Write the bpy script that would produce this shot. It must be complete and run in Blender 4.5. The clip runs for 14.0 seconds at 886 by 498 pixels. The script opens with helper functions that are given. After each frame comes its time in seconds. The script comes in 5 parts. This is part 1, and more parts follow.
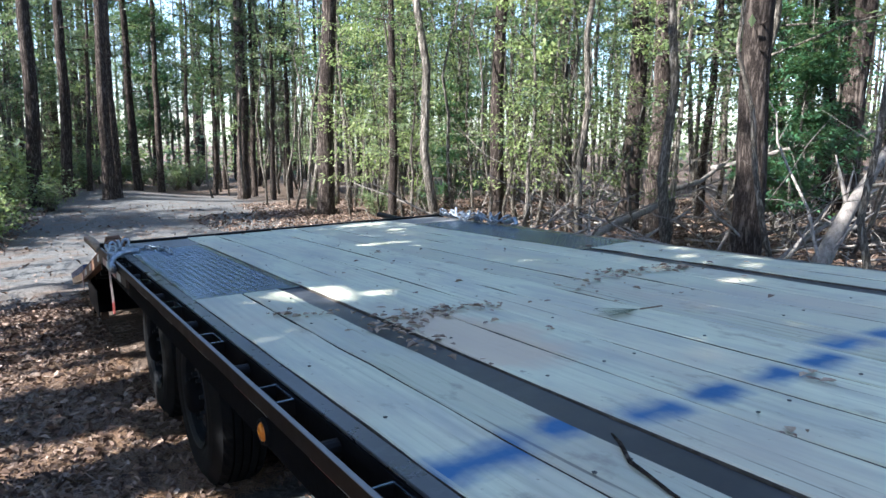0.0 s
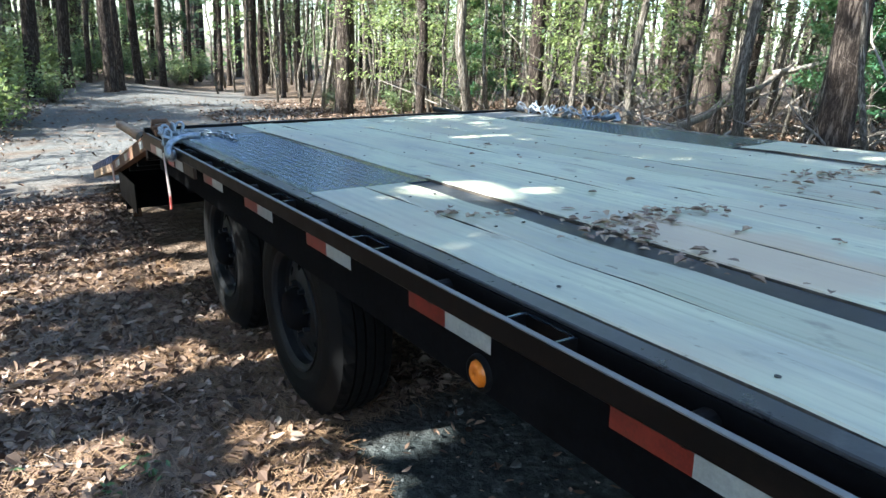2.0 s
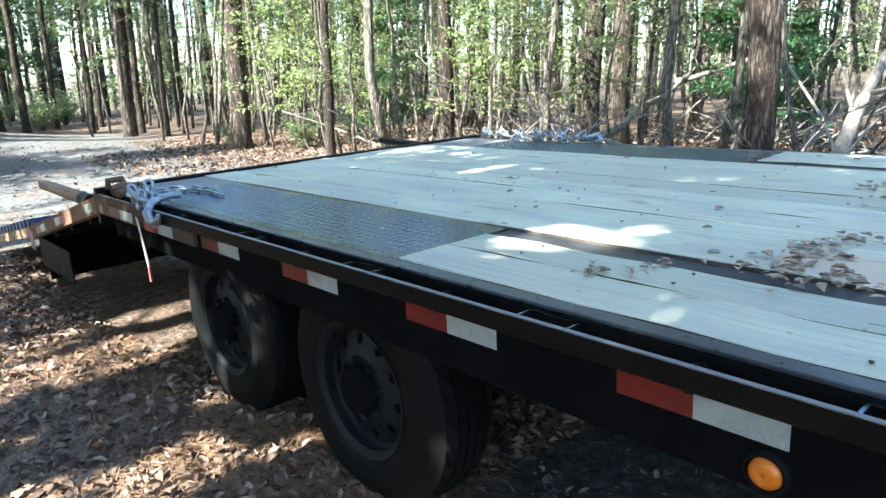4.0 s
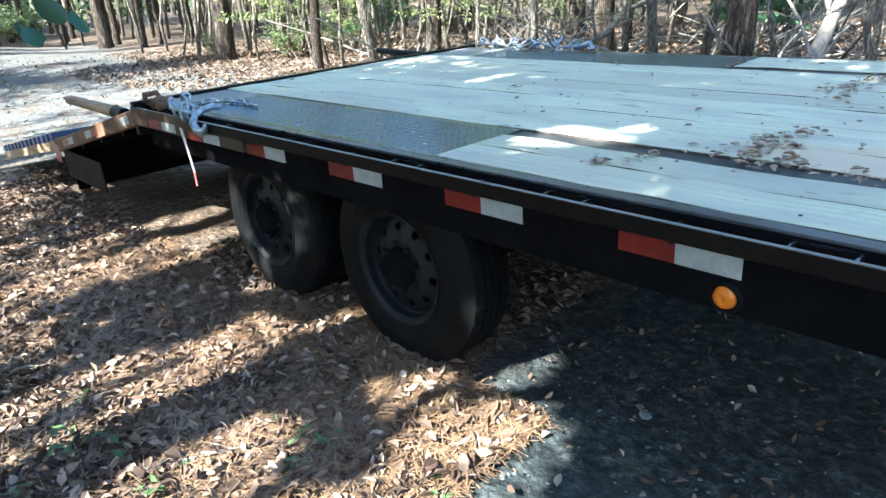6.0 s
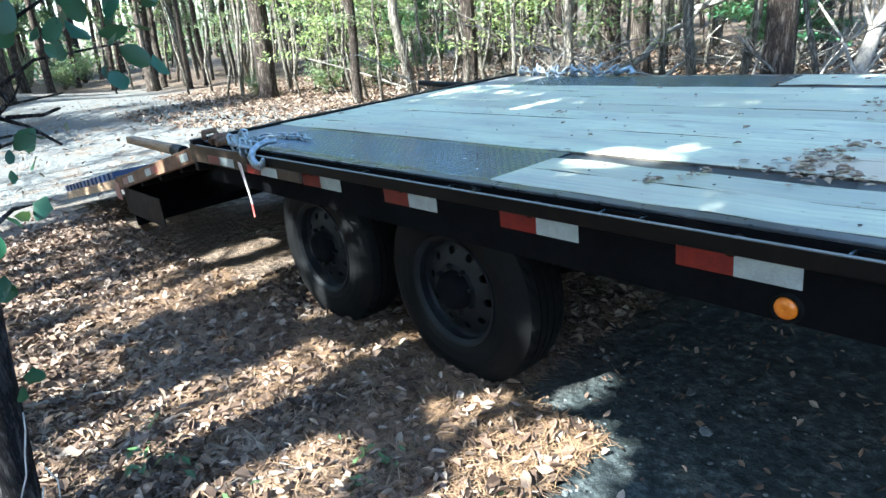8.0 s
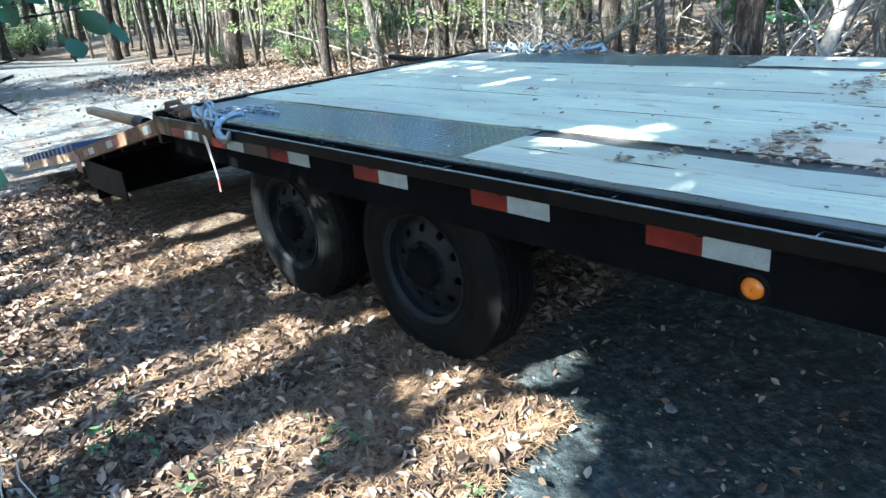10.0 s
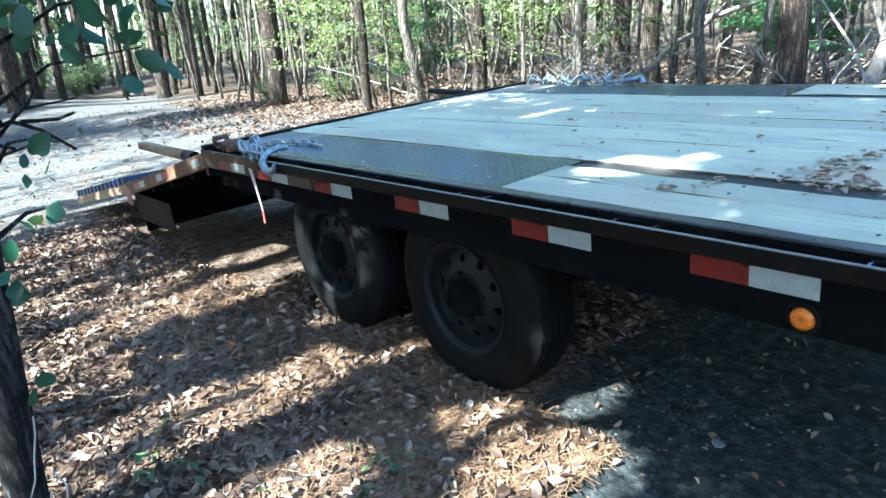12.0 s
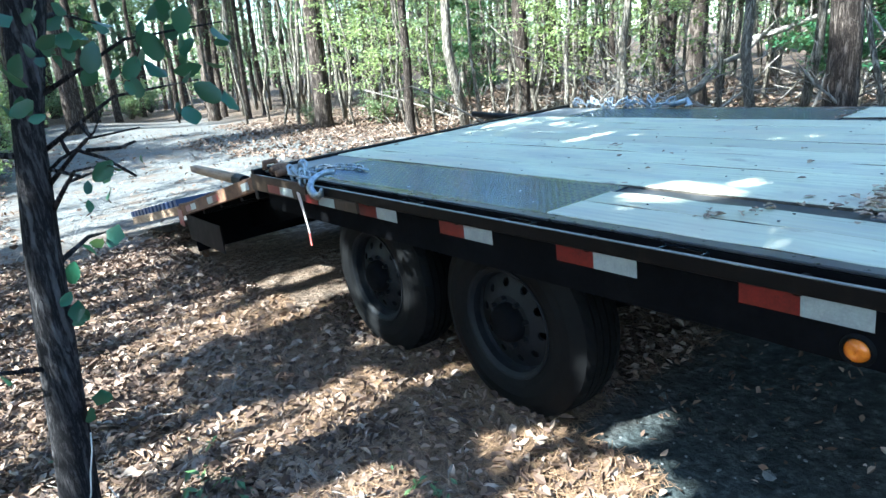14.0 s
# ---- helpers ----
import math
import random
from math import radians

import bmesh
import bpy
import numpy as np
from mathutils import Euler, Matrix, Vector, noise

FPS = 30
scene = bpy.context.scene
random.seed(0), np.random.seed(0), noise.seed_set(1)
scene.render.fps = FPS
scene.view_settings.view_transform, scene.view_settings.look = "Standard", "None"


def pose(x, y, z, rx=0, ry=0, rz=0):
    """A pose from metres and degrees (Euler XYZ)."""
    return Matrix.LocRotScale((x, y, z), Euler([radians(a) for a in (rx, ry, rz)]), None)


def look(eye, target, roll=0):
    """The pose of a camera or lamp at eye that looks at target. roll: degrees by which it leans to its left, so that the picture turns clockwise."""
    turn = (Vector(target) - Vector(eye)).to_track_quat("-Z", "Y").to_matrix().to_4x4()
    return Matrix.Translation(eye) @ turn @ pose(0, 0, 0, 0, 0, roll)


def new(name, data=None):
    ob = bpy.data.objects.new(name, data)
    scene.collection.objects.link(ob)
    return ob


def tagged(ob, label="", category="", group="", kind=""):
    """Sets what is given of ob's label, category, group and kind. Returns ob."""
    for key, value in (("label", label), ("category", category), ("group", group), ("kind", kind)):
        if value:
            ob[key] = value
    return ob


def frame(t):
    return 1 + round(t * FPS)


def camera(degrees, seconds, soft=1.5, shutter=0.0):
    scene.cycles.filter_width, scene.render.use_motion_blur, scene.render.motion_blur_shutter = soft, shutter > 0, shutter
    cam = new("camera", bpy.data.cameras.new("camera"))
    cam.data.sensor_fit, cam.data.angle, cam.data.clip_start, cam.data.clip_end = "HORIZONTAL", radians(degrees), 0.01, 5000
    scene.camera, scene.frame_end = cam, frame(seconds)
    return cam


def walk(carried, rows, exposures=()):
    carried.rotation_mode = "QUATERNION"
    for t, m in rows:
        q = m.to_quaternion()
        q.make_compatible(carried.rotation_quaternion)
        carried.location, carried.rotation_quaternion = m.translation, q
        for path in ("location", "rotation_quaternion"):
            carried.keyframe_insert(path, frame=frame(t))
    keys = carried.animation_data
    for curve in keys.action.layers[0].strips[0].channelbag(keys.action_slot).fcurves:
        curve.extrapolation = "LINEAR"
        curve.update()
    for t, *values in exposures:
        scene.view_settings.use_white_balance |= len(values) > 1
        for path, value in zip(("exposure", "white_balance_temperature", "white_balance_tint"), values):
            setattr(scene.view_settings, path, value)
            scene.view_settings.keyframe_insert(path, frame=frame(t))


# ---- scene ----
cam = camera(65.6, 14.0)
# ---- the lie of the land: the trailer stands on a slight slope ----
UP = Vector((0.028, -0.030, 1.0)).normalized()
G = UP.rotation_difference(Vector((0, 0, 1))).to_matrix().to_4x4()
PATH = [
    (0, (-0.446, -5.042, 1.346), (0.601, -3.361, 1.063), -1.7),
    (0.5, (-0.526, -4.982, 1.321), (0.533, -3.312, 1.019), -0.2),
    (1, (-0.586, -4.845, 1.27), (0.409, -3.179, 0.786), 0.8),
    (1.5, (-0.585, -4.57, 1.221), (0.423, -2.901, 0.776), -1.7),
    (2, (-0.638, -4.293, 1.21), (0.384, -2.662, 0.666), -0.0),
    (2.2, (-0.676, -4.153, 1.203), (0.388, -2.548, 0.664), -1.3),
    (4.3, (-1.061, -3.708, 1.287), (0.263, -2.3, 0.772), -4.2),
    (4.5, (-1.145, -3.742, 1.305), (0.193, -2.379, 0.712), -4.2),
    (5, (-1.189, -3.895, 1.336), (0.098, -2.503, 0.698), -4.5),
    (5.5, (-1.235, -3.951, 1.316), (0.049, -2.601, 0.588), -3.5),
    (6, (-1.324, -3.902, 1.338), (-0.066, -2.537, 0.594), -4.1),
    (6.5, (-1.392, -3.903, 1.334), (-0.221, -2.449, 0.616), -6.0),
    (7, (-1.403, -3.904, 1.333), (-0.217, -2.448, 0.648), -5.4),
    (7.5, (-1.416, -3.912, 1.343), (-0.223, -2.441, 0.699), -6.4),
    (10, (-1.405, -3.895, 1.341), (-0.156, -2.512, 0.614), -5.2),
    (10.5, (-1.407, -3.875, 1.328), (-0.237, -2.423, 0.605), -5.8),
    (11, (-1.408, -3.881, 1.335), (-0.238, -2.418, 0.634), -5.7),
    (11.5, (-1.416, -3.895, 1.335), (-0.228, -2.434, 0.663), -6.0),
    (12, (-1.42, -3.898, 1.339), (-0.225, -2.423, 0.709), -6.2),
    (12.5, (-1.424, -3.896, 1.341), (-0.28, -2.384, 0.706), -6.9),
    (13, (-1.431, -3.906, 1.344), (-0.278, -2.395, 0.72), -4.9),
    (13.5, (-1.437, -3.901, 1.358), (-0.302, -2.356, 0.784), -6.1),
    (14, (-1.436, -3.905, 1.361), (-0.318, -2.345, 0.8), -6.8),
]
walk(cam, [(t, G @ look(eye, target, roll)) for t, eye, target, roll in PATH], [(0.0, 2.17, 5650, 12), (2.0, 2.6, 5850, 5), (5.0, 3.03, 5900, 4), (6.8, 3.04, 5520, 1), (8.5, 3.05, 5450, 0), (14.0, 3.05, 5250, -1)])

# ---- light ----
SUN_DIR = Vector((-1.0, 0.08, 0.92)).normalized()
world = bpy.data.worlds.new("World")
scene.world = world
world.use_nodes = True
sky = world.node_tree.nodes.new("ShaderNodeTexSky")
sky.sky_type, sky.sun_disc = "NISHITA", False
sky.sun_elevation = math.asin(SUN_DIR.z)
sky.sun_rotation = math.atan2(SUN_DIR.x, SUN_DIR.y) % (2 * math.pi)
backing = world.node_tree.nodes["Background"]
backing.inputs["Strength"].default_value = 0.115
world.node_tree.links.new(sky.outputs[0], backing.inputs["Color"])
lamp = bpy.data.lights.new("sun", "SUN")
lamp.energy, lamp.angle, lamp.color = 5.0, radians(0.6), (1.0, 0.93, 0.82)
new("sun", lamp).matrix_world = SUN_DIR.to_track_quat("Z", "Y").to_matrix().to_4x4()


# ---- materials ----
def material(name, rough=0.7, metal=0.0, spec=0.5):
    m = bpy.data.materials.new(name)
    m.use_nodes = True
    b = m.node_tree.nodes["Principled BSDF"]
    b.inputs["Roughness"].default_value, b.inputs["Metallic"].default_value = rough, metal
    b.inputs["Specular IOR Level"].default_value = spec
    return m, m.node_tree, b


def node(tree, kind, **inputs):
    n = tree.nodes.new(kind)
    for key, value in inputs.items():
        n.inputs[key.replace("_", " ")].default_value = value
    return n


def coords(tree, scale=(1, 1, 1), which="Object"):
    c = tree.nodes.new("ShaderNodeTexCoord")
    mp = tree.nodes.new("ShaderNodeMapping")
    mp.inputs["Scale"].default_value = scale
    tree.links.new(c.outputs[which], mp.inputs["Vector"])
    return mp.outputs["Vector"]


def noise_tex(tree, vec, scale, detail=4.0, rough=0.6):
    n = node(tree, "ShaderNodeTexNoise", Scale=scale, Detail=detail, Roughness=rough)
    if vec is not None:
        tree.links.new(vec, n.inputs["Vector"])
    return n.outputs["Fac"]


def ramp(tree, fac, stops):
    r = tree.nodes.new("ShaderNodeValToRGB")
    e = r.color_ramp.elements
    while len(e) < len(stops):
        e.new(0.5)
    for el, (pos, col) in zip(e, stops):
        el.position, el.color = pos, (*col, 1) if len(col) == 3 else col
    tree.links.new(fac, r.inputs["Fac"])
    return r.outputs["Color"]


def mix(tree, fac, a, b, blend="MIX"):
    n = tree.nodes.new("ShaderNodeMix")
    n.data_type, n.blend_type = "RGBA", blend
    for value, socket in ((fac, n.inputs[0]), (a, n.inputs[6]), (b, n.inputs[7])):
        if isinstance(value, bpy.types.NodeSocket):
            tree.links.new(value, socket)
        elif isinstance(value, (int, float)):
            socket.default_value = value
        else:
            socket.default_value = (*value, 1)
    return n.outputs[2]


def arith(tree, op, a, b=0.0, c=0.0):
    n = tree.nodes.new("ShaderNodeMath")
    n.operation = op
    for value, socket in zip((a, b, c), n.inputs):
        if isinstance(value, bpy.types.NodeSocket):
            tree.links.new(value, socket)
        else:
            socket.default_value = value
    return n.outputs[0]


def bump(tree, bsdf, height, strength=0.5, distance=0.01):
    b = node(tree, "ShaderNodeBump", Strength=strength, Distance=distance)
    tree.links.new(height, b.inputs["Height"])
    tree.links.new(b.outputs["Normal"], bsdf.inputs["Normal"])


def grained(name, dark, light, scale, rough=0.7, metal=0.0, stretch=(1, 1, 1), strength=0.4, distance=0.01, spec=0.5, vary=0.0):
    """A surface of two tones in noise of two sizes, with relief; vary: how much each object or island differs."""
    m, t, b = material(name, rough, metal, spec)
    v = coords(t, stretch)
    n = arith(t, "ADD", arith(t, "MULTIPLY", noise_tex(t, v, scale, 6), 0.6), arith(t, "MULTIPLY", noise_tex(t, v, scale * 7, 4), 0.4))
    c = ramp(t, n, [(0.36, dark), (0.64, light)])
    if vary:
        g = t.nodes.new("ShaderNodeNewGeometry")
        o = t.nodes.new("ShaderNodeObjectInfo")
        r = arith(t, "FRACT", arith(t, "ADD", g.outputs["Random Per Island"], o.outputs["Random"]))
        h = node(t, "ShaderNodeHueSaturation")
        t.links.new(arith(t, "ADD", arith(t, "MULTIPLY", r, 2 * vary), 1 - vary), h.inputs["Value"])
        t.links.new(arith(t, "ADD", arith(t, "MULTIPLY", r, 0.06 * vary), 0.5 - 0.03 * vary), h.inputs["Hue"])
        t.links.new(c, h.inputs["Color"])
        c = h.outputs["Color"]
    t.links.new(c, b.inputs["Base Color"])
    bump(t, b, n, strength, distance)
    return m


def leafy(name, a, b_, vary=0.35, thin=0.35):
    """Leaves: colour varies leaf by leaf, some light goes through."""
    m, t, b = material(name, 0.4, 0.0, 0.45)
    g = t.nodes.new("ShaderNodeNewGeometry")
    c = ramp(t, g.outputs["Random Per Island"], [(0.0, a), (1.0, b_)])
    t.links.new(c, b.inputs["Base Color"])
    d = t.nodes.new("ShaderNodeBsdfTranslucent")
    t.links.new(mix(t, 0.5, c, (0.20, 0.27, 0.07)), d.inputs["Color"])
    s = node(t, "ShaderNodeMixShader", Fac=thin)
    t.links.new(b.outputs[0], s.inputs[1])
    t.links.new(d.outputs[0], s.inputs[2])
    t.links.new(s.outputs[0], t.nodes["Material Output"].inputs["Surface"])
    return m


def wood_material():
    """Weathered pale decking: grain along the plank, checks, stains, dried mud, and a sprayed blue stripe."""
    m, t, b = material("deck_wood", 0.55, 0.0, 0.4)
    c0 = t.nodes.new("ShaderNodeTexCoord").outputs["Object"]
    o = t.nodes.new("ShaderNodeObjectInfo").outputs["Random"]
    sep = t.nodes.new("ShaderNodeSeparateXYZ")
    t.links.new(c0, sep.inputs[0])
    x, y = sep.outputs[0], sep.outputs[1]
    shift = t.nodes.new("ShaderNodeCombineXYZ")
    t.links.new(arith(t, "ADD", arith(t, "MULTIPLY", x, 9.0), arith(t, "MULTIPLY", o, 60.0)), shift.inputs[0])
    t.links.new(arith(t, "MULTIPLY", y, 0.7), shift.inputs[1])
    rings = node(t, "ShaderNodeTexWave", Scale=1.1, Distortion=7.0, Detail=2.0, Detail_Scale=0.7)
    t.links.new(shift.outputs[0], rings.inputs["Vector"])
    fine = noise_tex(t, coords(t, (90, 2.5, 20)), 1.0, 6, 0.65)
    where = ramp(t, noise_tex(t, coords(t, (3.5, 0.5, 1)), 1.0, 3), [(0.45, (0.02, 0.02, 0.02)), (0.68, (0.3, 0.3, 0.3))])
    grain = arith(t, "ADD", arith(t, "MULTIPLY", arith(t, "SUBTRACT", rings.outputs["Fac"], 0.5), where), fine)
    col = ramp(t, grain, [(0.2, (0.335, 0.335, 0.235)), (0.45, (0.485, 0.485, 0.345)), (0.75, (0.57, 0.57, 0.41))])
    hue = node(t, "ShaderNodeHueSaturation")
    t.links.new(arith(t, "ADD", arith(t, "MULTIPLY", o, 0.3), 0.85), hue.inputs["Value"])
    t.links.new(col, hue.inputs["Color"])
    col = hue.outputs["Color"]
    # large stains, boot dirt and small dark spots
    for scale, size, lo, hi, amount, tone in (((1.8, 0.8, 1), 1.6, 0.45, 0.65, 0.7, (0.43, 0.365, 0.28)), ((4.5, 1.0, 1), 2.3, 0.46, 0.67, 0.72, (0.35, 0.345, 0.295)), ((11, 6, 1), 1.0, 0.6, 0.7, 0.6, (0.20, 0.17, 0.14)), ((38, 20, 1), 1.0, 0.66, 0.72, 0.7, (0.12, 0.10, 0.085))):
        n = noise_tex(t, coords(t, scale), size, 5, 0.62)
        col = mix(t, arith(t, "MULTIPLY", ramp(t, n, [(lo, (0, 0, 0)), (hi, (1, 1, 1))]), amount), col, tone)
    crack = noise_tex(t, coords(t, (55, 1.1, 1)), 1.0, 3)
    checks = ramp(t, crack, [(0.66, (0, 0, 0)), (0.71, (1, 1, 1))])
    col = mix(t, arith(t, "MULTIPLY", checks, 0.7), col, (0.08, 0.07, 0.06))
    # dried mud spread from the leaf drift, with an uneven rim
    dx = arith(t, "DIVIDE", arith(t, "SUBTRACT", x, 0.66), 0.22)
    dy = arith(t, "DIVIDE", arith(t, "ADD", y, 3.45), 0.36)
    mud = arith(t, "SQRT", arith(t, "ADD", arith(t, "MULTIPLY", dx, dx), arith(t, "MULTIPLY", dy, dy)))
    mud = arith(t, "ADD", mud, arith(t, "MULTIPLY", arith(t, "SUBTRACT", noise_tex(t, coords(t, (4, 4, 1)), 1.0, 5), 0.5), 1.6))
    col = mix(t, arith(t, "MULTIPLY", ramp(t, mud, [(0.6, (1, 1, 1)), (1.1, (0, 0, 0))]), 0.8), col, (0.52, 0.40, 0.28))
    # sprayed stripe: each plank took the paint differently
    wob = noise_tex(t, coords(t, (7, 7, 1)), 1.0, 4)
    line = arith(t, "ADD", y, arith(t, "MULTIPLY", x, 0.03))
    line = arith(t, "ADD", line, arith(t, "MULTIPLY", arith(t, "SUBTRACT", o, 0.5), 0.06))
    far = arith(t, "ABSOLUTE", arith(t, "ADD", line, 4.095))
    far = arith(t, "ADD", far, arith(t, "MULTIPLY", arith(t, "SUBTRACT", wob, 0.5), 0.13))
    paint = ramp(t, far, [(0.01, (1, 1, 1)), (0.072, (0, 0, 0))])
    across = arith(t, "ABSOLUTE", arith(t, "SUBTRACT", arith(t, "FRACT", arith(t, "DIVIDE", arith(t, "SUBTRACT", x, 0.535), 0.19125)), 0.45))
    paint = arith(t, "MULTIPLY", paint, arith(t, "MAXIMUM", ramp(t, across, [(0.26, (1, 1, 1)), (0.48, (0.12, 0.12, 0.12))]), arith(t, "MULTIPLY", arith(t, "GREATER_THAN", x, 0.12), ramp(t, x, [(0.26, (1, 1, 1)), (0.40, (0.0, 0.0, 0.0))]))))
    col = mix(t, arith(t, "MULTIPLY", paint, 0.96), col, (0.001, 0.085, 0.23))
    t.links.new(col, b.inputs["Base Color"])
    t.links.new(arith(t, "ADD", arith(t, "MULTIPLY", fine, 0.3), 0.38), b.inputs["Roughness"])
    bump(t, b, arith(t, "SUBTRACT", grain, checks), 0.2, 0.002)
    return m


def steel_material(name, base, rough, wear, wear_amount=0.6, spec=0.5, dust=0.06, metal=0.0):
    """Painted steel with scuffs and a film of dust."""
    m, t, b = material(name, rough, metal, spec)
    v = coords(t)
    n = noise_tex(t, v, 9.0, 7, 0.7)
    d = noise_tex(t, v, 1.7, 4)
    c = mix(t, arith(t, "MULTIPLY", ramp(t, n, [(0.52, (0, 0, 0)), (0.72, (1, 1, 1))]), wear_amount), base, wear)
    c = mix(t, arith(t, "MULTIPLY", d, dust), c, (0.16, 0.14, 0.11))
    t.links.new(c, b.inputs["Base Color"])
    t.links.new(arith(t, "ADD", arith(t, "MULTIPLY", n, 0.35), rough - 0.15), b.inputs["Roughness"])
    bump(t, b, n, 0.15, 0.002)
    return m


WOOD = wood_material()
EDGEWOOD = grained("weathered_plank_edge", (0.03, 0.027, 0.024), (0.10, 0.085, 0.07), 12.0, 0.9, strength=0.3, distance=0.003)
BLACK = steel_material("black_paint", (0.004, 0.004, 0.005), 0.45, (0.012, 0.010, 0.009), 0.3, 0.12, 0.008)
RAIL = steel_material("rail_paint", (0.0045, 0.004, 0.004), 0.45, (0.04, 0.024, 0.015), 0.3, 0.12, 0.006)
# black paint with deep shade put into its colour and low sheen
SHADOWY = grained("shaded_black_paint", (0.003, 0.003, 0.0035), (0.006, 0.006, 0.007), 6.0, 0.9, spec=0.04)
RUSTY_RAIL = steel_material("rusty_rail_paint", (0.05, 0.033, 0.022), 0.6, (0.17, 0.11, 0.07), 0.8, 0.2, 0.1)
PLATE = steel_material("tread_plate_steel", (0.115, 0.155, 0.195), 0.19, (0.24, 0.285, 0.32), 0.3, 0.8, 0.03, 0.9)
LIP = steel_material("lip_steel", (0.05, 0.055, 0.063), 0.28, (0.16, 0.165, 0.17), 0.6, 0.5, 0.1, 0.3)
STRIP = steel_material("dark_strip_steel", (0.020, 0.023, 0.029), 0.38, (0.075, 0.072, 0.066), 0.55, 0.4, 0.12)
DUSTY = steel_material("dusty_steel", (0.16, 0.16, 0.155), 0.5, (0.3, 0.27, 0.22), 0.5)
RUST = grained("rusty_steel", (0.05, 0.022, 0.013), (0.20, 0.11, 0.06), 14.0, 0.8, 0.1, strength=0.4, distance=0.003)
TAN = grained("worn_tan_wood", (0.14, 0.085, 0.05), (0.36, 0.25, 0.16), 5.0, 0.75, stretch=(6, 1, 6), strength=0.3, distance=0.004)
TYRE = grained("tyre_rubber", (0.0017, 0.0019, 0.0024), (0.0058, 0.0058, 0.006), 6.0, 0.7, strength=0.3, distance=0.003, spec=0.12)
RIM = grained("rim_paint", (0.005, 0.0058, 0.007), (0.013, 0.014, 0.016), 8.0, 0.5, strength=0.15, distance=0.002, spec=0.14)
ZINC = grained("galvanised_steel", (0.12, 0.145, 0.17), (0.42, 0.46, 0.50), 40.0, 0.34, 0.7, strength=0.2, distance=0.001)
RED = grained("red_reflective_tape", (0.085, 0.006, 0.005), (0.17, 0.013, 0.009), 20.0, 0.3, strength=0.1, distance=0.001)
WHITE = grained("white_reflective_tape", (0.23, 0.26, 0.255), (0.35, 0.38, 0.37), 20.0, 0.3, strength=0.1, distance=0.001)
AMBER = grained("amber_lens", (0.5, 0.12, 0.008), (0.68, 0.2, 0.012), 60.0, 0.2, strength=0.2, distance=0.001)
BLUE = steel_material("blue_paint", (0.012, 0.032, 0.10), 0.4, (0.04, 0.055, 0.09), 0.5)
WEB = grained("faded_webbing", (0.45, 0.36, 0.33), (0.7, 0.62, 0.58), 60.0, 0.85, strength=0.4, distance=0.001)
WEBRED = grained("red_webbing", (0.35, 0.05, 0.04), (0.5, 0.12, 0.1), 60.0, 0.85, strength=0.4, distance=0.001)


# ---- mesh helpers ----
def mesh_of(name, bm, mat, smooth=False):
    me = bpy.data.meshes.new(name)
    bm.to_mesh(me)
    bm.free()
    me.materials.append(mat)
    if smooth:
        me.shade_smooth()
    return me


def raw_mesh(name, verts, faces, mat, smooth=False):
    me = bpy.data.meshes.new(name)
    me.from_pydata(verts, [], faces)
    me.materials.append(mat)
    if smooth:
        me.shade_smooth()
    return me


def part(name, bm, mat, parent, label="", smooth=False, m=None):
    ob = new(name, bm if isinstance(bm, bpy.types.Mesh) else mesh_of(name, bm, mat, smooth))
    ob.parent = parent
    if m is not None:
        ob.matrix_basis = m
    return tagged(ob, label)


def box(x0, x1, y0, y1, z0, z1, bevel=0.0, bm=None):
    bm = bm or bmesh.new()
    r = bmesh.ops.create_cube(bm, size=1, matrix=Matrix.LocRotScale(((x0 + x1) / 2, (y0 + y1) / 2, (z0 + z1) / 2), None, (x1 - x0, y1 - y0, z1 - z0)))
    if bevel:
        es = {e for v in r["verts"] for e in v.link_edges}
        bmesh.ops.bevel(bm, geom=list(es), offset=bevel, segments=1, affect="EDGES")
    return bm


def sweep(points, radii, sides=8, bm=None, closed=False):
    """A round tube along points, tapered by radii."""
    bm = bm or bmesh.new()
    rings, n = [], len(points)
    points = [Vector(p) for p in points]
    side = None
    for i, p in enumerate(points):
        a, b = (points[i - 1], points[(i + 1) % n]) if closed else (points[max(i - 1, 0)], points[min(i + 1, n - 1)])
        d = (b - a).normalized()
        side = (side - d * side.dot(d)).normalized() if side else d.orthogonal().normalized()
        up = d.cross(side)
        r = radii[i] if hasattr(radii, "__len__") else radii
        rings.append([bm.verts.new(p + r * (math.cos(k * 2 * math.pi / sides) * side + math.sin(k * 2 * math.pi / sides) * up)) for k in range(sides)])
    for i in range(n if closed else n - 1):
        a, b = rings[i], rings[(i + 1) % n]
        for k in range(sides):
            bm.faces.new((a[k], a[(k + 1) % sides], b[(k + 1) % sides], b[k]))
    if not closed:
        bm.faces.new(rings[0][::-1])
        bm.faces.new(rings[-1])
    return bm


def lathe(profile, segments, bm=None, axis_x=True):
    """Turns a profile of (offset along the axis, radius) round the x axis."""
    bm = bm or bmesh.new()
    rings = []
    for k in range(segments):
        a = 2 * math.pi * k / segments
        rings.append([bm.verts.new((x, r * math.cos(a), r * math.sin(a))) for x, r in profile])
    for k in range(segments):
        a, b = rings[k], rings[(k + 1) % segments]
        for i in range(len(profile) - 1):
            bm.faces.new((a[i], a[i + 1], b[i + 1], b[i]))
    return bm


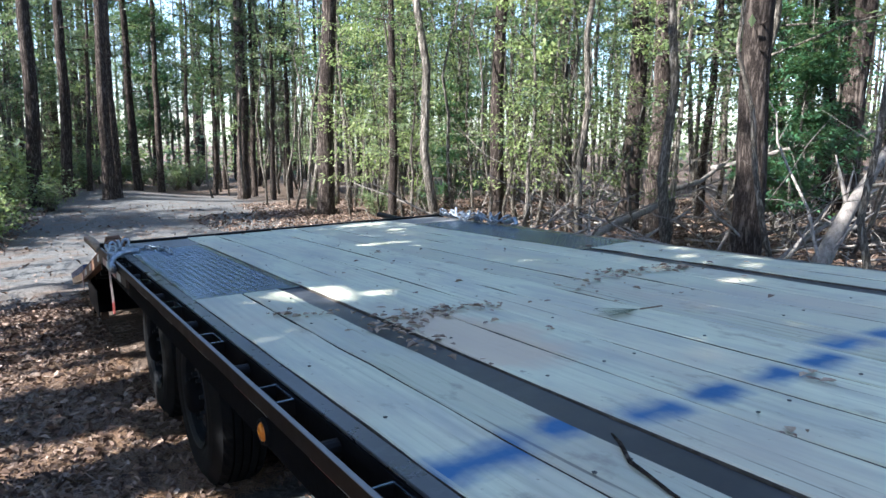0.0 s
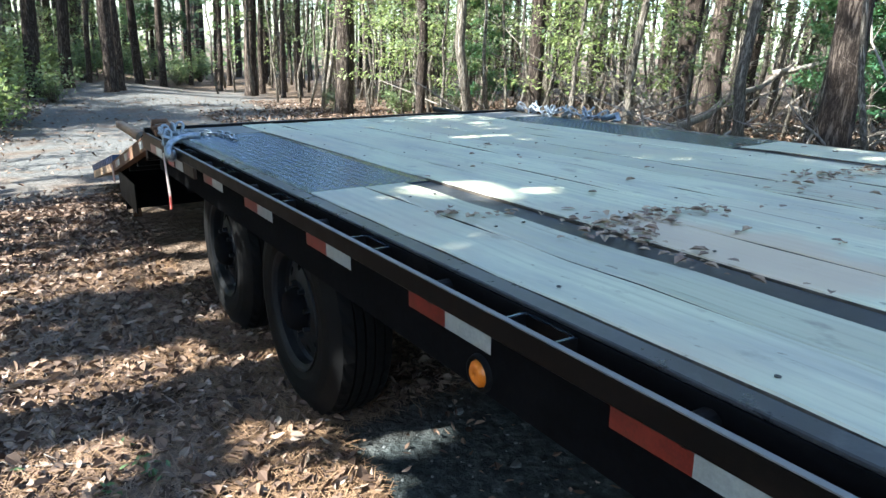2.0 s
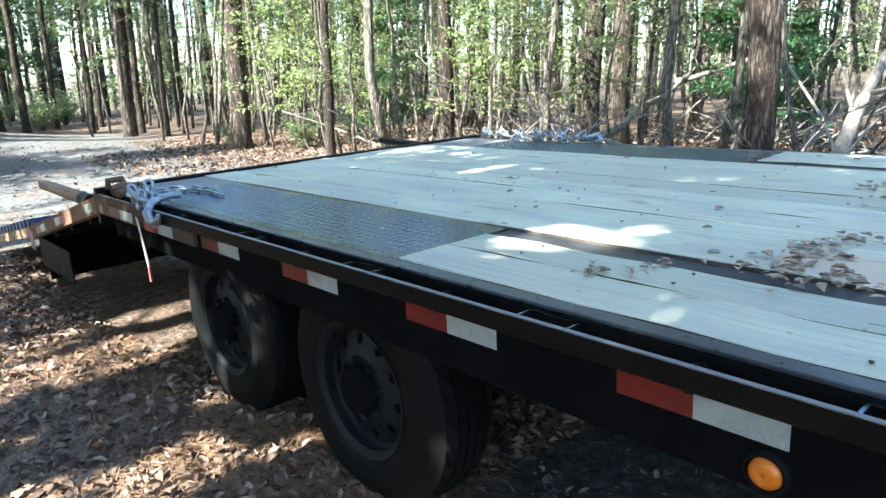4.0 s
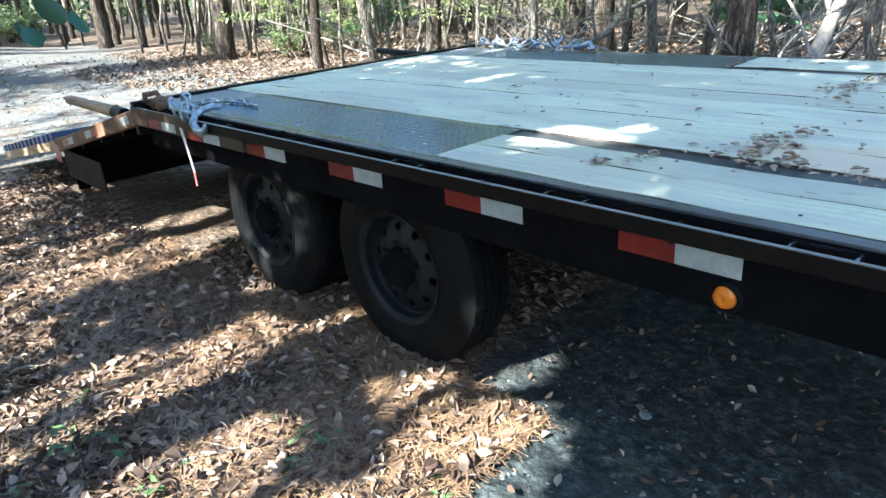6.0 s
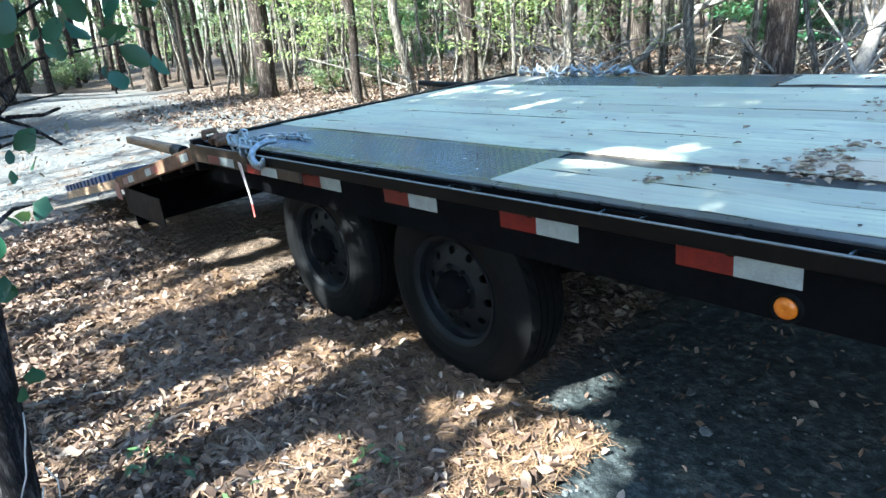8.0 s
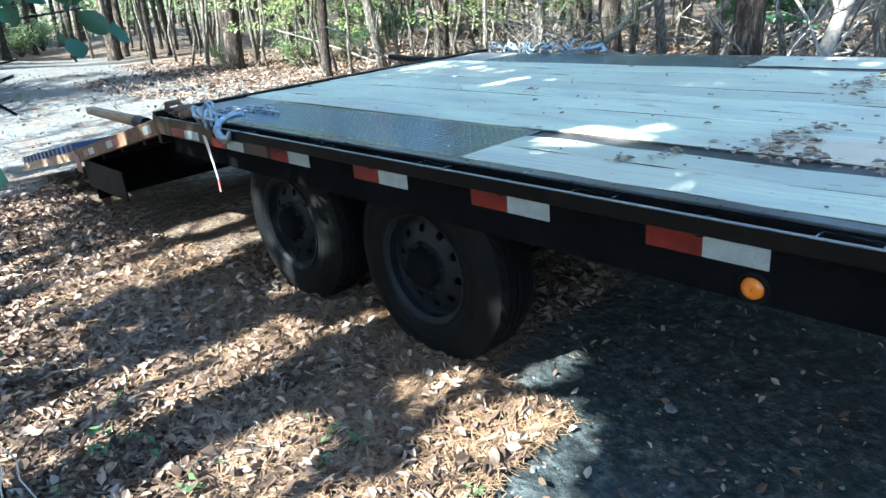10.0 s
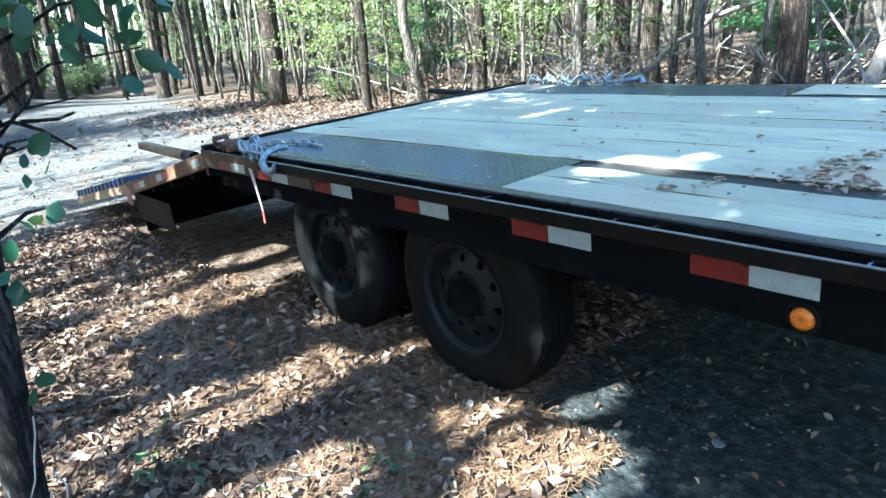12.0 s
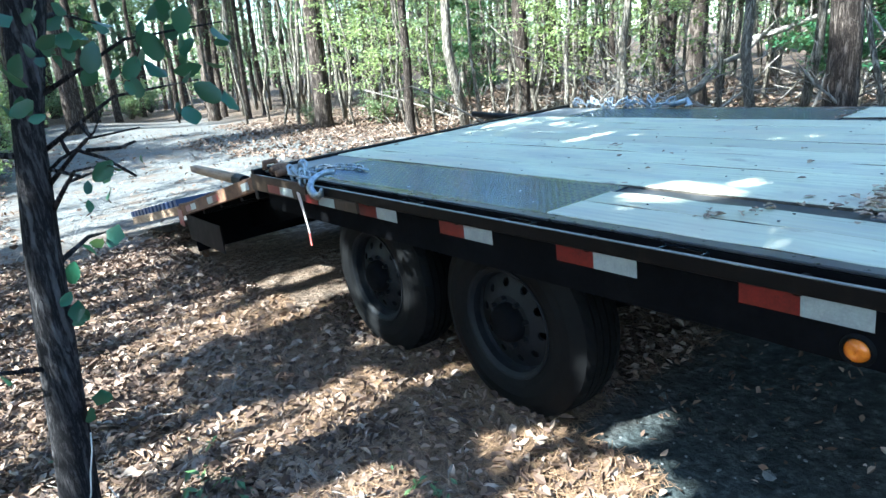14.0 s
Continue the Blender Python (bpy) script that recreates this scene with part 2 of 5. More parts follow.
# ---- ground ----
def lie(x, y):
    """Height of the forest floor."""
    r = max(1.0, math.hypot(x, y) / 60.0)
    h = (UP.x * x + UP.y * y) / r
    away = min(1.0, max(0.0, (math.hypot(max(0.0, abs(x - 1.0) - 3.0), max(0.0, abs(y + 1.5) - 5.5))) / 6.0))
    rise = min(1.0, max(0.0, (6.5 - x) / 4.0))
    h += 0.027 * rise * rise * (3 - 2 * rise) * min(30.0, max(0.0, y - 11.0))
    h += -0.045 - 0.05 * away
    h += 0.012 * noise.noise((x * 2.2, y * 2.2, 1.0)) + away * 0.16 * noise.noise((x * 0.22, y * 0.22, 4.0))
    return h


def place(x, y, z=0.0, turn=0.0, size=1.0, lean=0.0, lean_to=0.0):
    """A pose on the forest floor, upright but for a lean."""
    tilt = Matrix.Rotation(radians(lean_to), 4, "Z") @ Matrix.Rotation(radians(lean), 4, "X") @ Matrix.Rotation(-radians(lean_to), 4, "Z")
    return Matrix.Translation((x, y, lie(x, y) + z)) @ tilt @ Matrix.Rotation(radians(turn), 4, "Z") @ Matrix.Diagonal((size, size, size, 1))


def build_ground():
    rs, r = [0.0], 0.12
    while r < 420:
        rs.append(rs[-1] + r)
        r = max(0.12, rs[-1] * 0.035)
        if rs[-1] > 420:
            break
    seg = 180
    cx, cy = -0.6, -1.0
    verts = [(cx, cy, lie(cx, cy))]
    for q in rs[1:]:
        for k in range(seg):
            a = 2 * math.pi * k / seg
            x, y = cx + q * math.cos(a), cy + q * math.sin(a)
            verts.append((x, y, lie(x, y)))
    faces = [(0, 1 + k, 1 + (k + 1) % seg) for k in range(seg)]
    for i in range(len(rs) - 2):
        o = 1 + i * seg
        faces += [(o + k, o + seg + k, o + seg + (k + 1) % seg, o + (k + 1) % seg) for k in range(seg)]
    m, t, b = material("forest_floor", 0.9, 0.0, 0.2)
    v = coords(t)
    leaves = node(t, "ShaderNodeTexVoronoi", Scale=22.0, Randomness=1.0)
    leaves.feature = "F1"
    t.links.new(v, leaves.inputs["Vector"])
    sepc = t.nodes.new("ShaderNodeSeparateColor")
    t.links.new(leaves.outputs["Color"], sepc.inputs[0])
    litter = ramp(t, sepc.outputs[0], [(0.0, (0.035, 0.024, 0.017)), (0.35, (0.085, 0.060, 0.043)), (0.7, (0.16, 0.118, 0.088)), (1.0, (0.28, 0.23, 0.185))])
    soil = ramp(t, noise_tex(t, v, 9.0, 8, 0.7), [(0.35, (0.045, 0.033, 0.025)), (0.7, (0.16, 0.11, 0.075))])
    litter = mix(t, ramp(t, noise_tex(t, v, 1.3, 5), [(0.42, (0, 0, 0)), (0.6, (1, 1, 1))]), soil, litter)
    # the woodland track: packed grey grit that bends away behind the trailer
    sep = t.nodes.new("ShaderNodeSeparateXYZ")
    t.links.new(v, sep.inputs[0])
    y = sep.outputs[1]
    mid = arith(t, "ADD", arith(t, "MULTIPLY", arith(t, "POWER", arith(t, "MAXIMUM", arith(t, "SUBTRACT", y, 4.0), 0.0), 1.6), 0.026), 1.5)
    off = arith(t, "ABSOLUTE", arith(t, "SUBTRACT", sep.outputs[0], mid))
    off = arith(t, "ADD", off, arith(t, "MULTIPLY", arith(t, "SUBTRACT", noise_tex(t, v, 0.8, 5), 0.5), 2.2))
    track = arith(t, "MULTIPLY", ramp(t, arith(t, "DIVIDE", off, 5.0), [(0.45, (1, 1, 1)), (0.8, (0, 0, 0))]), arith(t, "MULTIPLY", ramp(t, arith(t, "DIVIDE", y, 10.0), [(0.16, (0, 0, 0)), (0.45, (1, 1, 1))]), ramp(t, arith(t, "DIVIDE", y, 40.0), [(0.50, (1, 1, 1)), (0.62, (0, 0, 0))])))
    grit = ramp(t, noise_tex(t, v, 14.0, 8, 0.75), [(0.35, (0.05, 0.05, 0.048)), (0.65, (0.16, 0.16, 0.153))])
    grit = mix(t, ramp(t, noise_tex(t, v, 2.0, 6), [(0.5, (0, 0, 0)), (0.66, (0.8, 0.8, 0.8))]), grit, litter)
    # bare grey patch beside and under the deck, colour darkened for shade there
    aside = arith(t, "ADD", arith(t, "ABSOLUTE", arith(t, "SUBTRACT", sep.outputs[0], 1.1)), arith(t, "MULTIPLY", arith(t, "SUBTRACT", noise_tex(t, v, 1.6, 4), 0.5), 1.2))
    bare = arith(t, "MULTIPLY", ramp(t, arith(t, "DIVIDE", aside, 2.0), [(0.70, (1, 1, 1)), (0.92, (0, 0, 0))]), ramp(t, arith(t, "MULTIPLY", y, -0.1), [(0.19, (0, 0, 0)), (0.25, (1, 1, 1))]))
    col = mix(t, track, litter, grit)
    shaded_dirt = ramp(t, noise_tex(t, v, 17.0, 8, 0.75), [(0.33, (0.012, 0.016, 0.016)), (0.52, (0.034, 0.042, 0.043)), (0.70, (0.11, 0.12, 0.118))])
    col = mix(t, bare, col, shaded_dirt)
    t.links.new(col, b.inputs["Base Color"])
    hgt = arith(t, "ADD", arith(t, "MULTIPLY", leaves.outputs["Distance"], 0.6), noise_tex(t, v, 30.0, 6))
    bump(t, b, hgt, 0.9, 0.03)
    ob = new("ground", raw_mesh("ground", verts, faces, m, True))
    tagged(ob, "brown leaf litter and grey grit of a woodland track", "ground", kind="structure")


build_ground()


# ---- trailer ----
ZD = 0.81
W = 2.6
FRONT = -7.3
REAR = -0.175
trailer = new("flatbed_trailer")
trailer.matrix_basis = G
tagged(trailer, "black steel flatbed trailer with pale weathered plank deck", "trailer")

# side rails with stake pockets, both sides
POCKETS = [-0.46 - 0.61 * i for i in range(11)]


def side_of(sign):
    """sign 1: the side at x = 0, -1: the other one."""
    def fx(a, b):
        return (a, b) if sign > 0 else (W - b, W - a)
    top = ZD - 0.014
    part("rub_rail", box(*fx(0.0, 0.011), FRONT, REAR - 0.02, top - 0.045, top - 0.0025, 0.002), RAIL, trailer, "scuffed black steel rub rail")
    part("channel_lip", box(*fx(0.062, 0.105), FRONT, REAR - 0.005, ZD - 0.012, ZD - 0.003, 0.002), LIP, trailer, "black steel channel lip worn shiny along its edge")
    # pale strip: the thin highlight on the worn rail edge, put into colour
    part("rail_edge", box(*fx(-0.0006, 0.0105), FRONT, REAR - 0.02, top - 0.0023, top, 0.0), DUSTY, trailer, "worn upper edge of the rub rail, pale for its highlight")
    bm = box(*fx(0.058, 0.066), FRONT, REAR - 0.005, ZD - 0.22, ZD - 0.0125, 0.0)
    box(*fx(0.0665, 0.12), FRONT, REAR - 0.005, ZD - 0.22, ZD - 0.212, 0.0, bm)
    part("side_channel", bm, SHADOWY, trailer, "deep black steel side channel")
    for y in POCKETS:
        bm = bmesh.new()
        a, b = fx(0.0115, 0.0575)
        for q in (-1, 1):
            box(a, b, y + q * 0.061 - 0.003, y + q * 0.061 + 0.003, top - 0.042, top - 0.005, 0, bm)
        for u, w in ((0.0115, 0.0165), (0.0525, 0.0575)):
            c, d = fx(u, w)
            box(c, d, y - 0.0575, y + 0.0575, top - 0.042, top - 0.005, 0, bm)
        pocket = part("stake_pocket", bm, RAIL, trailer)
        rim = bmesh.new()
        for q in (-1, 1):
            box(a, b, y + q * 0.061 - 0.003, y + q * 0.061 + 0.003, top - 0.0048, top - 0.0025, 0, rim)
        c, d = fx(0.0525, 0.0575)
        box(c, d, y - 0.0575, y + 0.0575, top - 0.0048, top - 0.0025, 0, rim)
        part("pocket_rim", rim, PLATE, pocket, "bare worn steel rim")
        part("pipe_spool", sweep([(a, y - 0.305, top - 0.033), (b, y - 0.305, top - 0.033)], 0.021, 14), RAIL, trailer)


side_of(1)
side_of(-1)


def beam_y(name, x, y0, y1, z0, z1, wide):
    bm = box(x - wide / 2, x + wide / 2, y0, y1, z1 - 0.012, z1)
    box(x - wide / 2, x + wide / 2, y0, y1, z0, z0 + 0.012, 0, bm)
    box(x - 0.005, x + 0.005, y0, y1, z0 + 0.012, z1 - 0.012, 0, bm)
    part(name, bm, BLACK, trailer)


for x in (0.56, 2.04):
    beam_y("main_beam", x, FRONT, REAR, ZD - 0.42, ZD - 0.13, 0.14)
y = FRONT + 0.1
while y < REAR - 0.1:
    bm = box(0.08, W - 0.08, y - 0.025, y + 0.025, ZD - 0.125, ZD - 0.118)
    box(0.08, W - 0.08, y - 0.004, y + 0.004, ZD - 0.118, ZD - 0.046, 0, bm)
    box(0.08, W - 0.08, y - 0.025, y + 0.025, ZD - 0.046, ZD - 0.041, 0, bm)
    part("crossmember", bm, BLACK, trailer)
    y += 0.42
part("rear_beam", box(0.0, W, REAR, REAR + 0.045, ZD - 0.16, ZD + 0.012, 0.004), RAIL, trailer, "black rear edge beam standing slightly proud")

# planks
SEAMS = [0.535 + 0.19125 * i for i in range(9)]
PLANKS = [(a, b, FRONT, REAR - 0.002) for a, b in zip(SEAMS, SEAMS[1:])]
PLANKS += [(0.107, 0.29, FRONT, -2.345), (0.29, 0.44, FRONT, -2.345), (2.16, 2.31, FRONT, -2.36), (2.31, 2.493, FRONT, -2.36)]
rng = random.Random(4)
for a, b, y0, y1 in PLANKS:
    bm = bmesh.new()
    n = 26
    lift = [rng.uniform(-0.0045, 0.0045) for _ in range(n + 1)]
    rows = []
    for i in range(n + 1):
        y = y0 + (y1 - y0) * i / n
        z = ZD + lift[i] * 0.6
        e = 0.003 + 0.0015 * rng.random()
        rows.append([bm.verts.new(p) for p in ((a + 0.003, y, ZD - 0.04), (a + 0.003, y, z - 0.003), (a + 0.003 + e * 0.9, y, z), (b - 0.003 - e * 0.9, y, z), (b - 0.003, y, z - 0.003), (b - 0.003, y, ZD - 0.04))])
    for r0, r1 in zip(rows, rows[1:]):
        for k in range(6):
            bm.faces.new((r0[k], r0[(k + 1) % 6], r1[(k + 1) % 6], r1[k]))
    bm.faces.new(rows[0])
    bm.faces.new(rows[-1][::-1])
    bmesh.ops.recalc_face_normals(bm, faces=bm.faces[:])
    board = mesh_of("plank", bm, WOOD)
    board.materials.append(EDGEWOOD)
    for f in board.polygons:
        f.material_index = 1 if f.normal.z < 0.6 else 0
    part("plank", board, None, trailer, "pale weathered deck plank")


# tread plates over the wheels, with raised lugs, and smooth strips between the planks
def tread_plate(x0, x1, y0, y1):
    bm = box(x0, x1, y0, y1, ZD - 0.012, ZD - 0.004)
    p = 0.034
    i = 0
    y = y0 + 0.02
    while y < y1 - 0.02:
        x = x0 + 0.02 + (i % 2) * p / 2
        while x < x1 - 0.02:
            k = 1 if (int(round((x - x0) / (p / 2))) % 2) else -1
            d, w = Vector((0.012 * k, 0.012, 0)), Vector((0.0038 * k, -0.0038, 0))
            c = Vector((x, y, ZD - 0.004))
            vs = [bm.verts.new(c + q) for q in (d, w, -d, -w)]
            top = bm.verts.new(c + Vector((0, 0, 0.0022)))
            for q in range(4):
                bm.faces.new((vs[q], vs[(q + 1) % 4], top))
            x += p
        y += p / 2
        i += 1
    bmesh.ops.recalc_face_normals(bm, faces=bm.faces[:])
    part("tread_plate", bm, PLATE, trailer, "dark worn diamond tread plate")


tread_plate(0.107, 0.532, -2.342, -0.57)
tread_plate(2.068, 2.493, -2.357, -0.57)
for a, b in ((0.107, 0.532), (2.068, 2.493)):
    part("corner_plate", box(a, b, -0.567, REAR - 0.003, ZD - 0.012, ZD - 0.004), DUSTY, trailer, "smooth dusty steel corner plate")
part("deck_strip", box(0.443, 0.532, FRONT, -2.346, ZD - 0.018, ZD - 0.009), STRIP, trailer, "dark steel strip between the planks")
part("deck_strip", box(2.068, 2.157, FRONT, -2.361, ZD - 0.018, ZD - 0.009), STRIP, trailer, "dark steel strip between the planks")


# reflective tape and marker lights on the rub rail
def tape(parent, y, length, z, mat, x=0.0565, tall=0.054):
    part("reflective_tape", box(x, x + 0.0012, y, y + length, z - tall / 2, z + tall / 2), mat, parent, "red reflective tape" if mat is RED else "white reflective tape")


for y in (-1.36, -1.967, -2.58, -3.192, -3.80, -4.41, -5.02, -5.63):
    tape(trailer, y - 0.157, 0.157, ZD - 0.107, WHITE)
    tape(trailer, y, 0.150, ZD - 0.107, RED)


def marker_light(y):
    z = ZD - 0.183
    bm = lathe([(0.0, 0.001), (-0.014, 0.001), (-0.017, 0.006), (-0.015, 0.018), (-0.009, 0.026), (0.0, 0.028)], 24)
    root = part("marker_light", lathe([(0.0, 0.0285), (-0.009, 0.0295), (-0.010, 0.035), (0.0, 0.039)], 24), TYRE, trailer, "round amber side marker light in a rubber grommet", True, pose(0.0575, y, z))
    part("lens", bm, AMBER, root, "amber plastic lens", True)


marker_light(-3.318)


# wheels
def wheel_meshes():
    R, w = 0.390, 0.235
    pr = [(0.03, 0.205), (0.012, 0.222), (0.002, 0.25), (-0.002, 0.29), (0.004, 0.325), (0.016, 0.350), (0.03, R - 0.01), (0.042, R - 0.003)]
    x = 0.042
    for k in range(4):
        x0 = 0.066 + k * 0.034
        pr += [(x0, R), (x0 + 0.001, R - 0.011), (x0 + 0.008, R - 0.011), (x0 + 0.009, R)]
    pr += [(w - 0.03, R - 0.01), (w - 0.01, 0.34), (w, 0.29), (w - 0.02, 0.21)]
    bm = lathe(pr, 72)
    # shoulder sipes
    for v in bm.verts:
        a = math.atan2(v.co.z, v.co.y)
        r = math.hypot(v.co.y, v.co.z)
        if r > R - 0.006 and (v.co.x < 0.06 or v.co.x > w - 0.06) and int(round(a * 36 / math.pi)) % 2:
            v.co.y *= 1 - 0.006 / r
            v.co.z *= 1 - 0.006 / r
    tyre = mesh_of("tyre", bm, TYRE, False)
    bm = lathe([(0.03, 0.204), (0.008, 0.213), (0.004, 0.222), (0.010, 0.224), (0.016, 0.214)], 64)
    lathe([(0.008, 0.213), (0.02, 0.200), (0.05, 0.197), (0.062, 0.19)], 64, bm)
    # dished disc with ten round hand holes
    def dish(r):
        return 0.062 - 0.030 * max(0.0, min(1.0, (0.19 - r) / 0.085))
    seg = 10
    for s in range(seg):
        a0, a1 = 2 * math.pi * (s - 0.5) / seg, 2 * math.pi * (s + 0.5) / seg
        r0, r1, rc, hr = 0.105, 0.19, 0.152, 0.0165
        outline = [(r0 + (r1 - r0) * k / 4, a0) for k in range(4)] + [(r1, a0 + (a1 - a0) * k / 4) for k in range(4)] + [(r1 + (r0 - r1) * k / 4, a1) for k in range(4)] + [(r0, a1 + (a0 - a1) * k / 4) for k in range(4)]
        am = (a0 + a1) / 2
        cy, cz = rc * math.cos(am), rc * math.sin(am)
        out, ins, deep = [], [], []
        for r, a in outline:
            yy, zz = r * math.cos(a), r * math.sin(a)
            out.append(bm.verts.new((dish(r), yy, zz)))
            q = math.atan2(zz - cz, yy - cy)
            hy, hz = cy + hr * math.cos(q), cz + hr * math.sin(q)
            ins.append(bm.verts.new((dish(math.hypot(hy, hz)), hy, hz)))
            deep.append(bm.verts.new((dish(math.hypot(hy, hz)) + 0.012, hy, hz)))
        n = len(out)
        for k in range(n):
            bm.faces.new((out[k], out[(k + 1) % n], ins[(k + 1) % n], ins[k]))
            bm.faces.new((ins[k], ins[(k + 1) % n], deep[(k + 1) % n], deep[k]))
    lathe([(0.032, 0.105), (0.034, 0.06), (0.034, 0.0585)], 48, bm)
    bmesh.ops.remove_doubles(bm, verts=bm.verts[:], dist=0.0004)
    bmesh.ops.recalc_face_normals(bm, faces=bm.faces[:])
    rim = mesh_of("rim", bm, RIM, False)
    bm = lathe([(0.06, 0.079), (0.012, 0.077), (0.0, 0.071), (-0.012, 0.064), (-0.018, 0.05), (-0.018, 0.001)], 32)
    hub = mesh_of("hub", bm, SHADOWY, True)
    bm = bmesh.new()
    bmesh.ops.create_cone(bm, segments=6, radius1=0.0125, radius2=0.009, depth=0.024, cap_ends=True, matrix=Matrix.Rotation(radians(-90), 4, "Y"))
    nut = mesh_of("wheel_nut", bm, RIM)
    bm = lathe([(0.11, 0.001), (0.11, 0.17), (0.19, 0.17), (0.19, 0.001)], 40)
    drum = mesh_of("brake_drum", bm, BLACK)
    return tyre, rim, hub, nut, drum


TYRE_ME, RIM_ME, HUB_ME, NUT_ME, DRUM_ME = wheel_meshes()


def wheel(x, y, z, flip, turn):
    m = pose(x, y, z) @ (Matrix.Rotation(math.pi, 4, "Z") if flip else Matrix.Identity(4)) @ Matrix.Rotation(radians(turn), 4, "X")
    t = part("wheel", RIM_ME, None, trailer, "black steel wheel with ten round holes", m=m)
    part("tyre", TYRE_ME, None, t, "dusty black ribbed trailer tyre")
    part("hub", HUB_ME, None, t)
    part("brake_drum", DRUM_ME, None, t)
    for k in range(8):
        a = 2 * math.pi * (k + 0.5) / 8
        part("wheel_nut", NUT_ME, None, t, m=pose(0.024, 0.094 * math.cos(a), 0.094 * math.sin(a)))


for y, z, a in ((-2.068, 0.338, 10), (-1.145, 0.340, 27)):
    wheel(0.12, y, z, False, a)
    wheel(W - 0.12, y, z, True, a)
    part("axle", sweep([(0.2, y, z), (W - 0.2, y, z)], 0.065, 14), BLACK, trailer)
    for x in (0.56, 2.04):
        pts = [(x, y - 0.38, z + 0.06), (x, y - 0.2, z - 0.01), (x, y, z - 0.06), (x, y + 0.2, z - 0.01), (x, y + 0.38, z + 0.06)]
        bm = bmesh.new()
        for k in range(4):
            sc = 1 - 0.2 * k
            sweep([Vector((p[0], y + (p[1] - y) * sc, p[2] - 0.012 * k - 0.02 * (1 - sc))) for p in pts], 0.018, 4, bm)
        part("leaf_spring", bm, BLACK, trailer)


# ---- dovetail and ramps ----
T0, T1 = Vector((0, REAR + 0.05, ZD - 0.03)), Vector((0, 1.52, 0.42))
R1 = Vector((0, 3.3, 0.10))


def slope_box(x0, x1, a, b, f0, f1, d0, d1, bevel=0.0, bm=None):
    """A box along the line a-b (in the y-z plane) from f0 to f1 of its length, d0 to d1 below its top."""
    bm = bm or bmesh.new()
    d = (b - a)
    ln = d.length
    ang = math.atan2(d.z, d.y)
    b2 = box(x0, x1, f0 * ln, f1 * ln, -d1, -d0, bevel)
    b2.transform(Matrix.Translation(a) @ Matrix.Rotation(ang, 4, "X"))
    tmp = bpy.data.meshes.new("tmp")
    b2.to_mesh(tmp)
    b2.free()
    bm.from_mesh(tmp)
    bpy.data.meshes.remove(tmp)
    return bm


for x0, x1 in ((0.0, 0.06), (W - 0.06, W)):
    part("dovetail_rail", slope_box(x0, x1, T0, T1, 0.0, 1.0, 0.0, 0.085, 0.004), RUST, trailer, "rusty steel side rail of the sloping tail")
n = 9
for k in range(n):
    a = 0.065 + (W - 0.13) * k / n
    part("tail_plank", slope_box(a + 0.003, a + (W - 0.13) / n - 0.003, T0, T1, 0.01, 0.99, -0.012, 0.03, 0.003), TAN, trailer, "worn tan plank of the sloping tail")
for f in (0.25, 0.5, 0.75, 0.97):
    part("tail_crossmember", slope_box(0.065, W - 0.065, T0, T1, f, f + 0.025, 0.034, 0.11), BLACK, trailer)
ln = (T1 - T0).length
for f, mt in ((0.05, WHITE), (0.40, RED), (0.47, WHITE), (0.72, WHITE), (0.80, RED)):
    part("reflective_tape", slope_box(-0.0015, -0.0003, T0, T1, f, f + 0.075, 0.02, 0.065), mt, trailer, "red reflective tape" if mt is RED else "white reflective tape")
for xa, xb in ((0.02, 1.0), (W - 1.0, W - 0.02)):
    ramp_root = part("ramp", slope_box(xa, xa + 0.05, T1, R1, 0.03, 1.0, 0.0, 0.07, 0.003), TAN, trailer, "folded-down loading ramp with blue cleats")
    part("ramp_rail", slope_box(xb - 0.05, xb, T1, R1, 0.03, 1.0, 0.0, 0.07, 0.003), TAN, ramp_root)
    part("ramp_bed", slope_box(xa + 0.052, xb - 0.052, T1, R1, 0.03, 1.0, 0.02, 0.06), TAN, ramp_root)
    for k in range(13):
        f = 0.04 + 0.94 * k / 12.5
        part("cleat", slope_box(xa - 0.005, xb + 0.005, T1, R1, f, f + 0.04, -0.055, -0.002), BLUE, ramp_root, "blue-black steel cleat")
    part("hinge_tube", sweep([(xa, T1.y + 0.01, 0.405), (xb, T1.y + 0.01, 0.405)], 0.03, 12), RUST, ramp_root)
    part("foot", slope_box(xa + 0.1, xa + 0.16, Vector((0, 1.56, 0.35)), Vector((0, 1.66, -0.09)), 0.0, 1.0, 0.0, 0.05), RUST, ramp_root, "rusty flat support leg")
part("corner_rail", box(-0.006, -0.0008, -0.82, REAR + 0.046, ZD - 0.105, ZD - 0.012, 0.002), RUSTY_RAIL, trailer, "rusty brown corner piece of the rub rail")
tape(trailer, -1.09, 0.157, ZD - 0.085, WHITE, -0.0025, 0.042)
tape(trailer, -0.933, 0.13, ZD - 0.085, RED, -0.0075, 0.042)
tape(trailer, -0.66, 0.157, ZD - 0.076, WHITE, -0.0075, 0.042)
tape(trailer, -0.503, 0.15, ZD - 0.076, RED, -0.0075, 0.042)
part("corner_rail", box(-0.0012, 0.012, -1.29, -0.8205, ZD - 0.108, ZD - 0.060, 0.001), RUSTY_RAIL, trailer, "rusty brown worn length of the rub rail")
latch = part("ramp_latch", sweep([(0.01, -0.40, ZD + 0.016), (0.05, -0.39, ZD + 0.024), (0.12, -0.39, ZD + 0.02)], [0.024, 0.03, 0.022], 9), RUST, trailer, "rusty red latch lump on the deck corner", True)
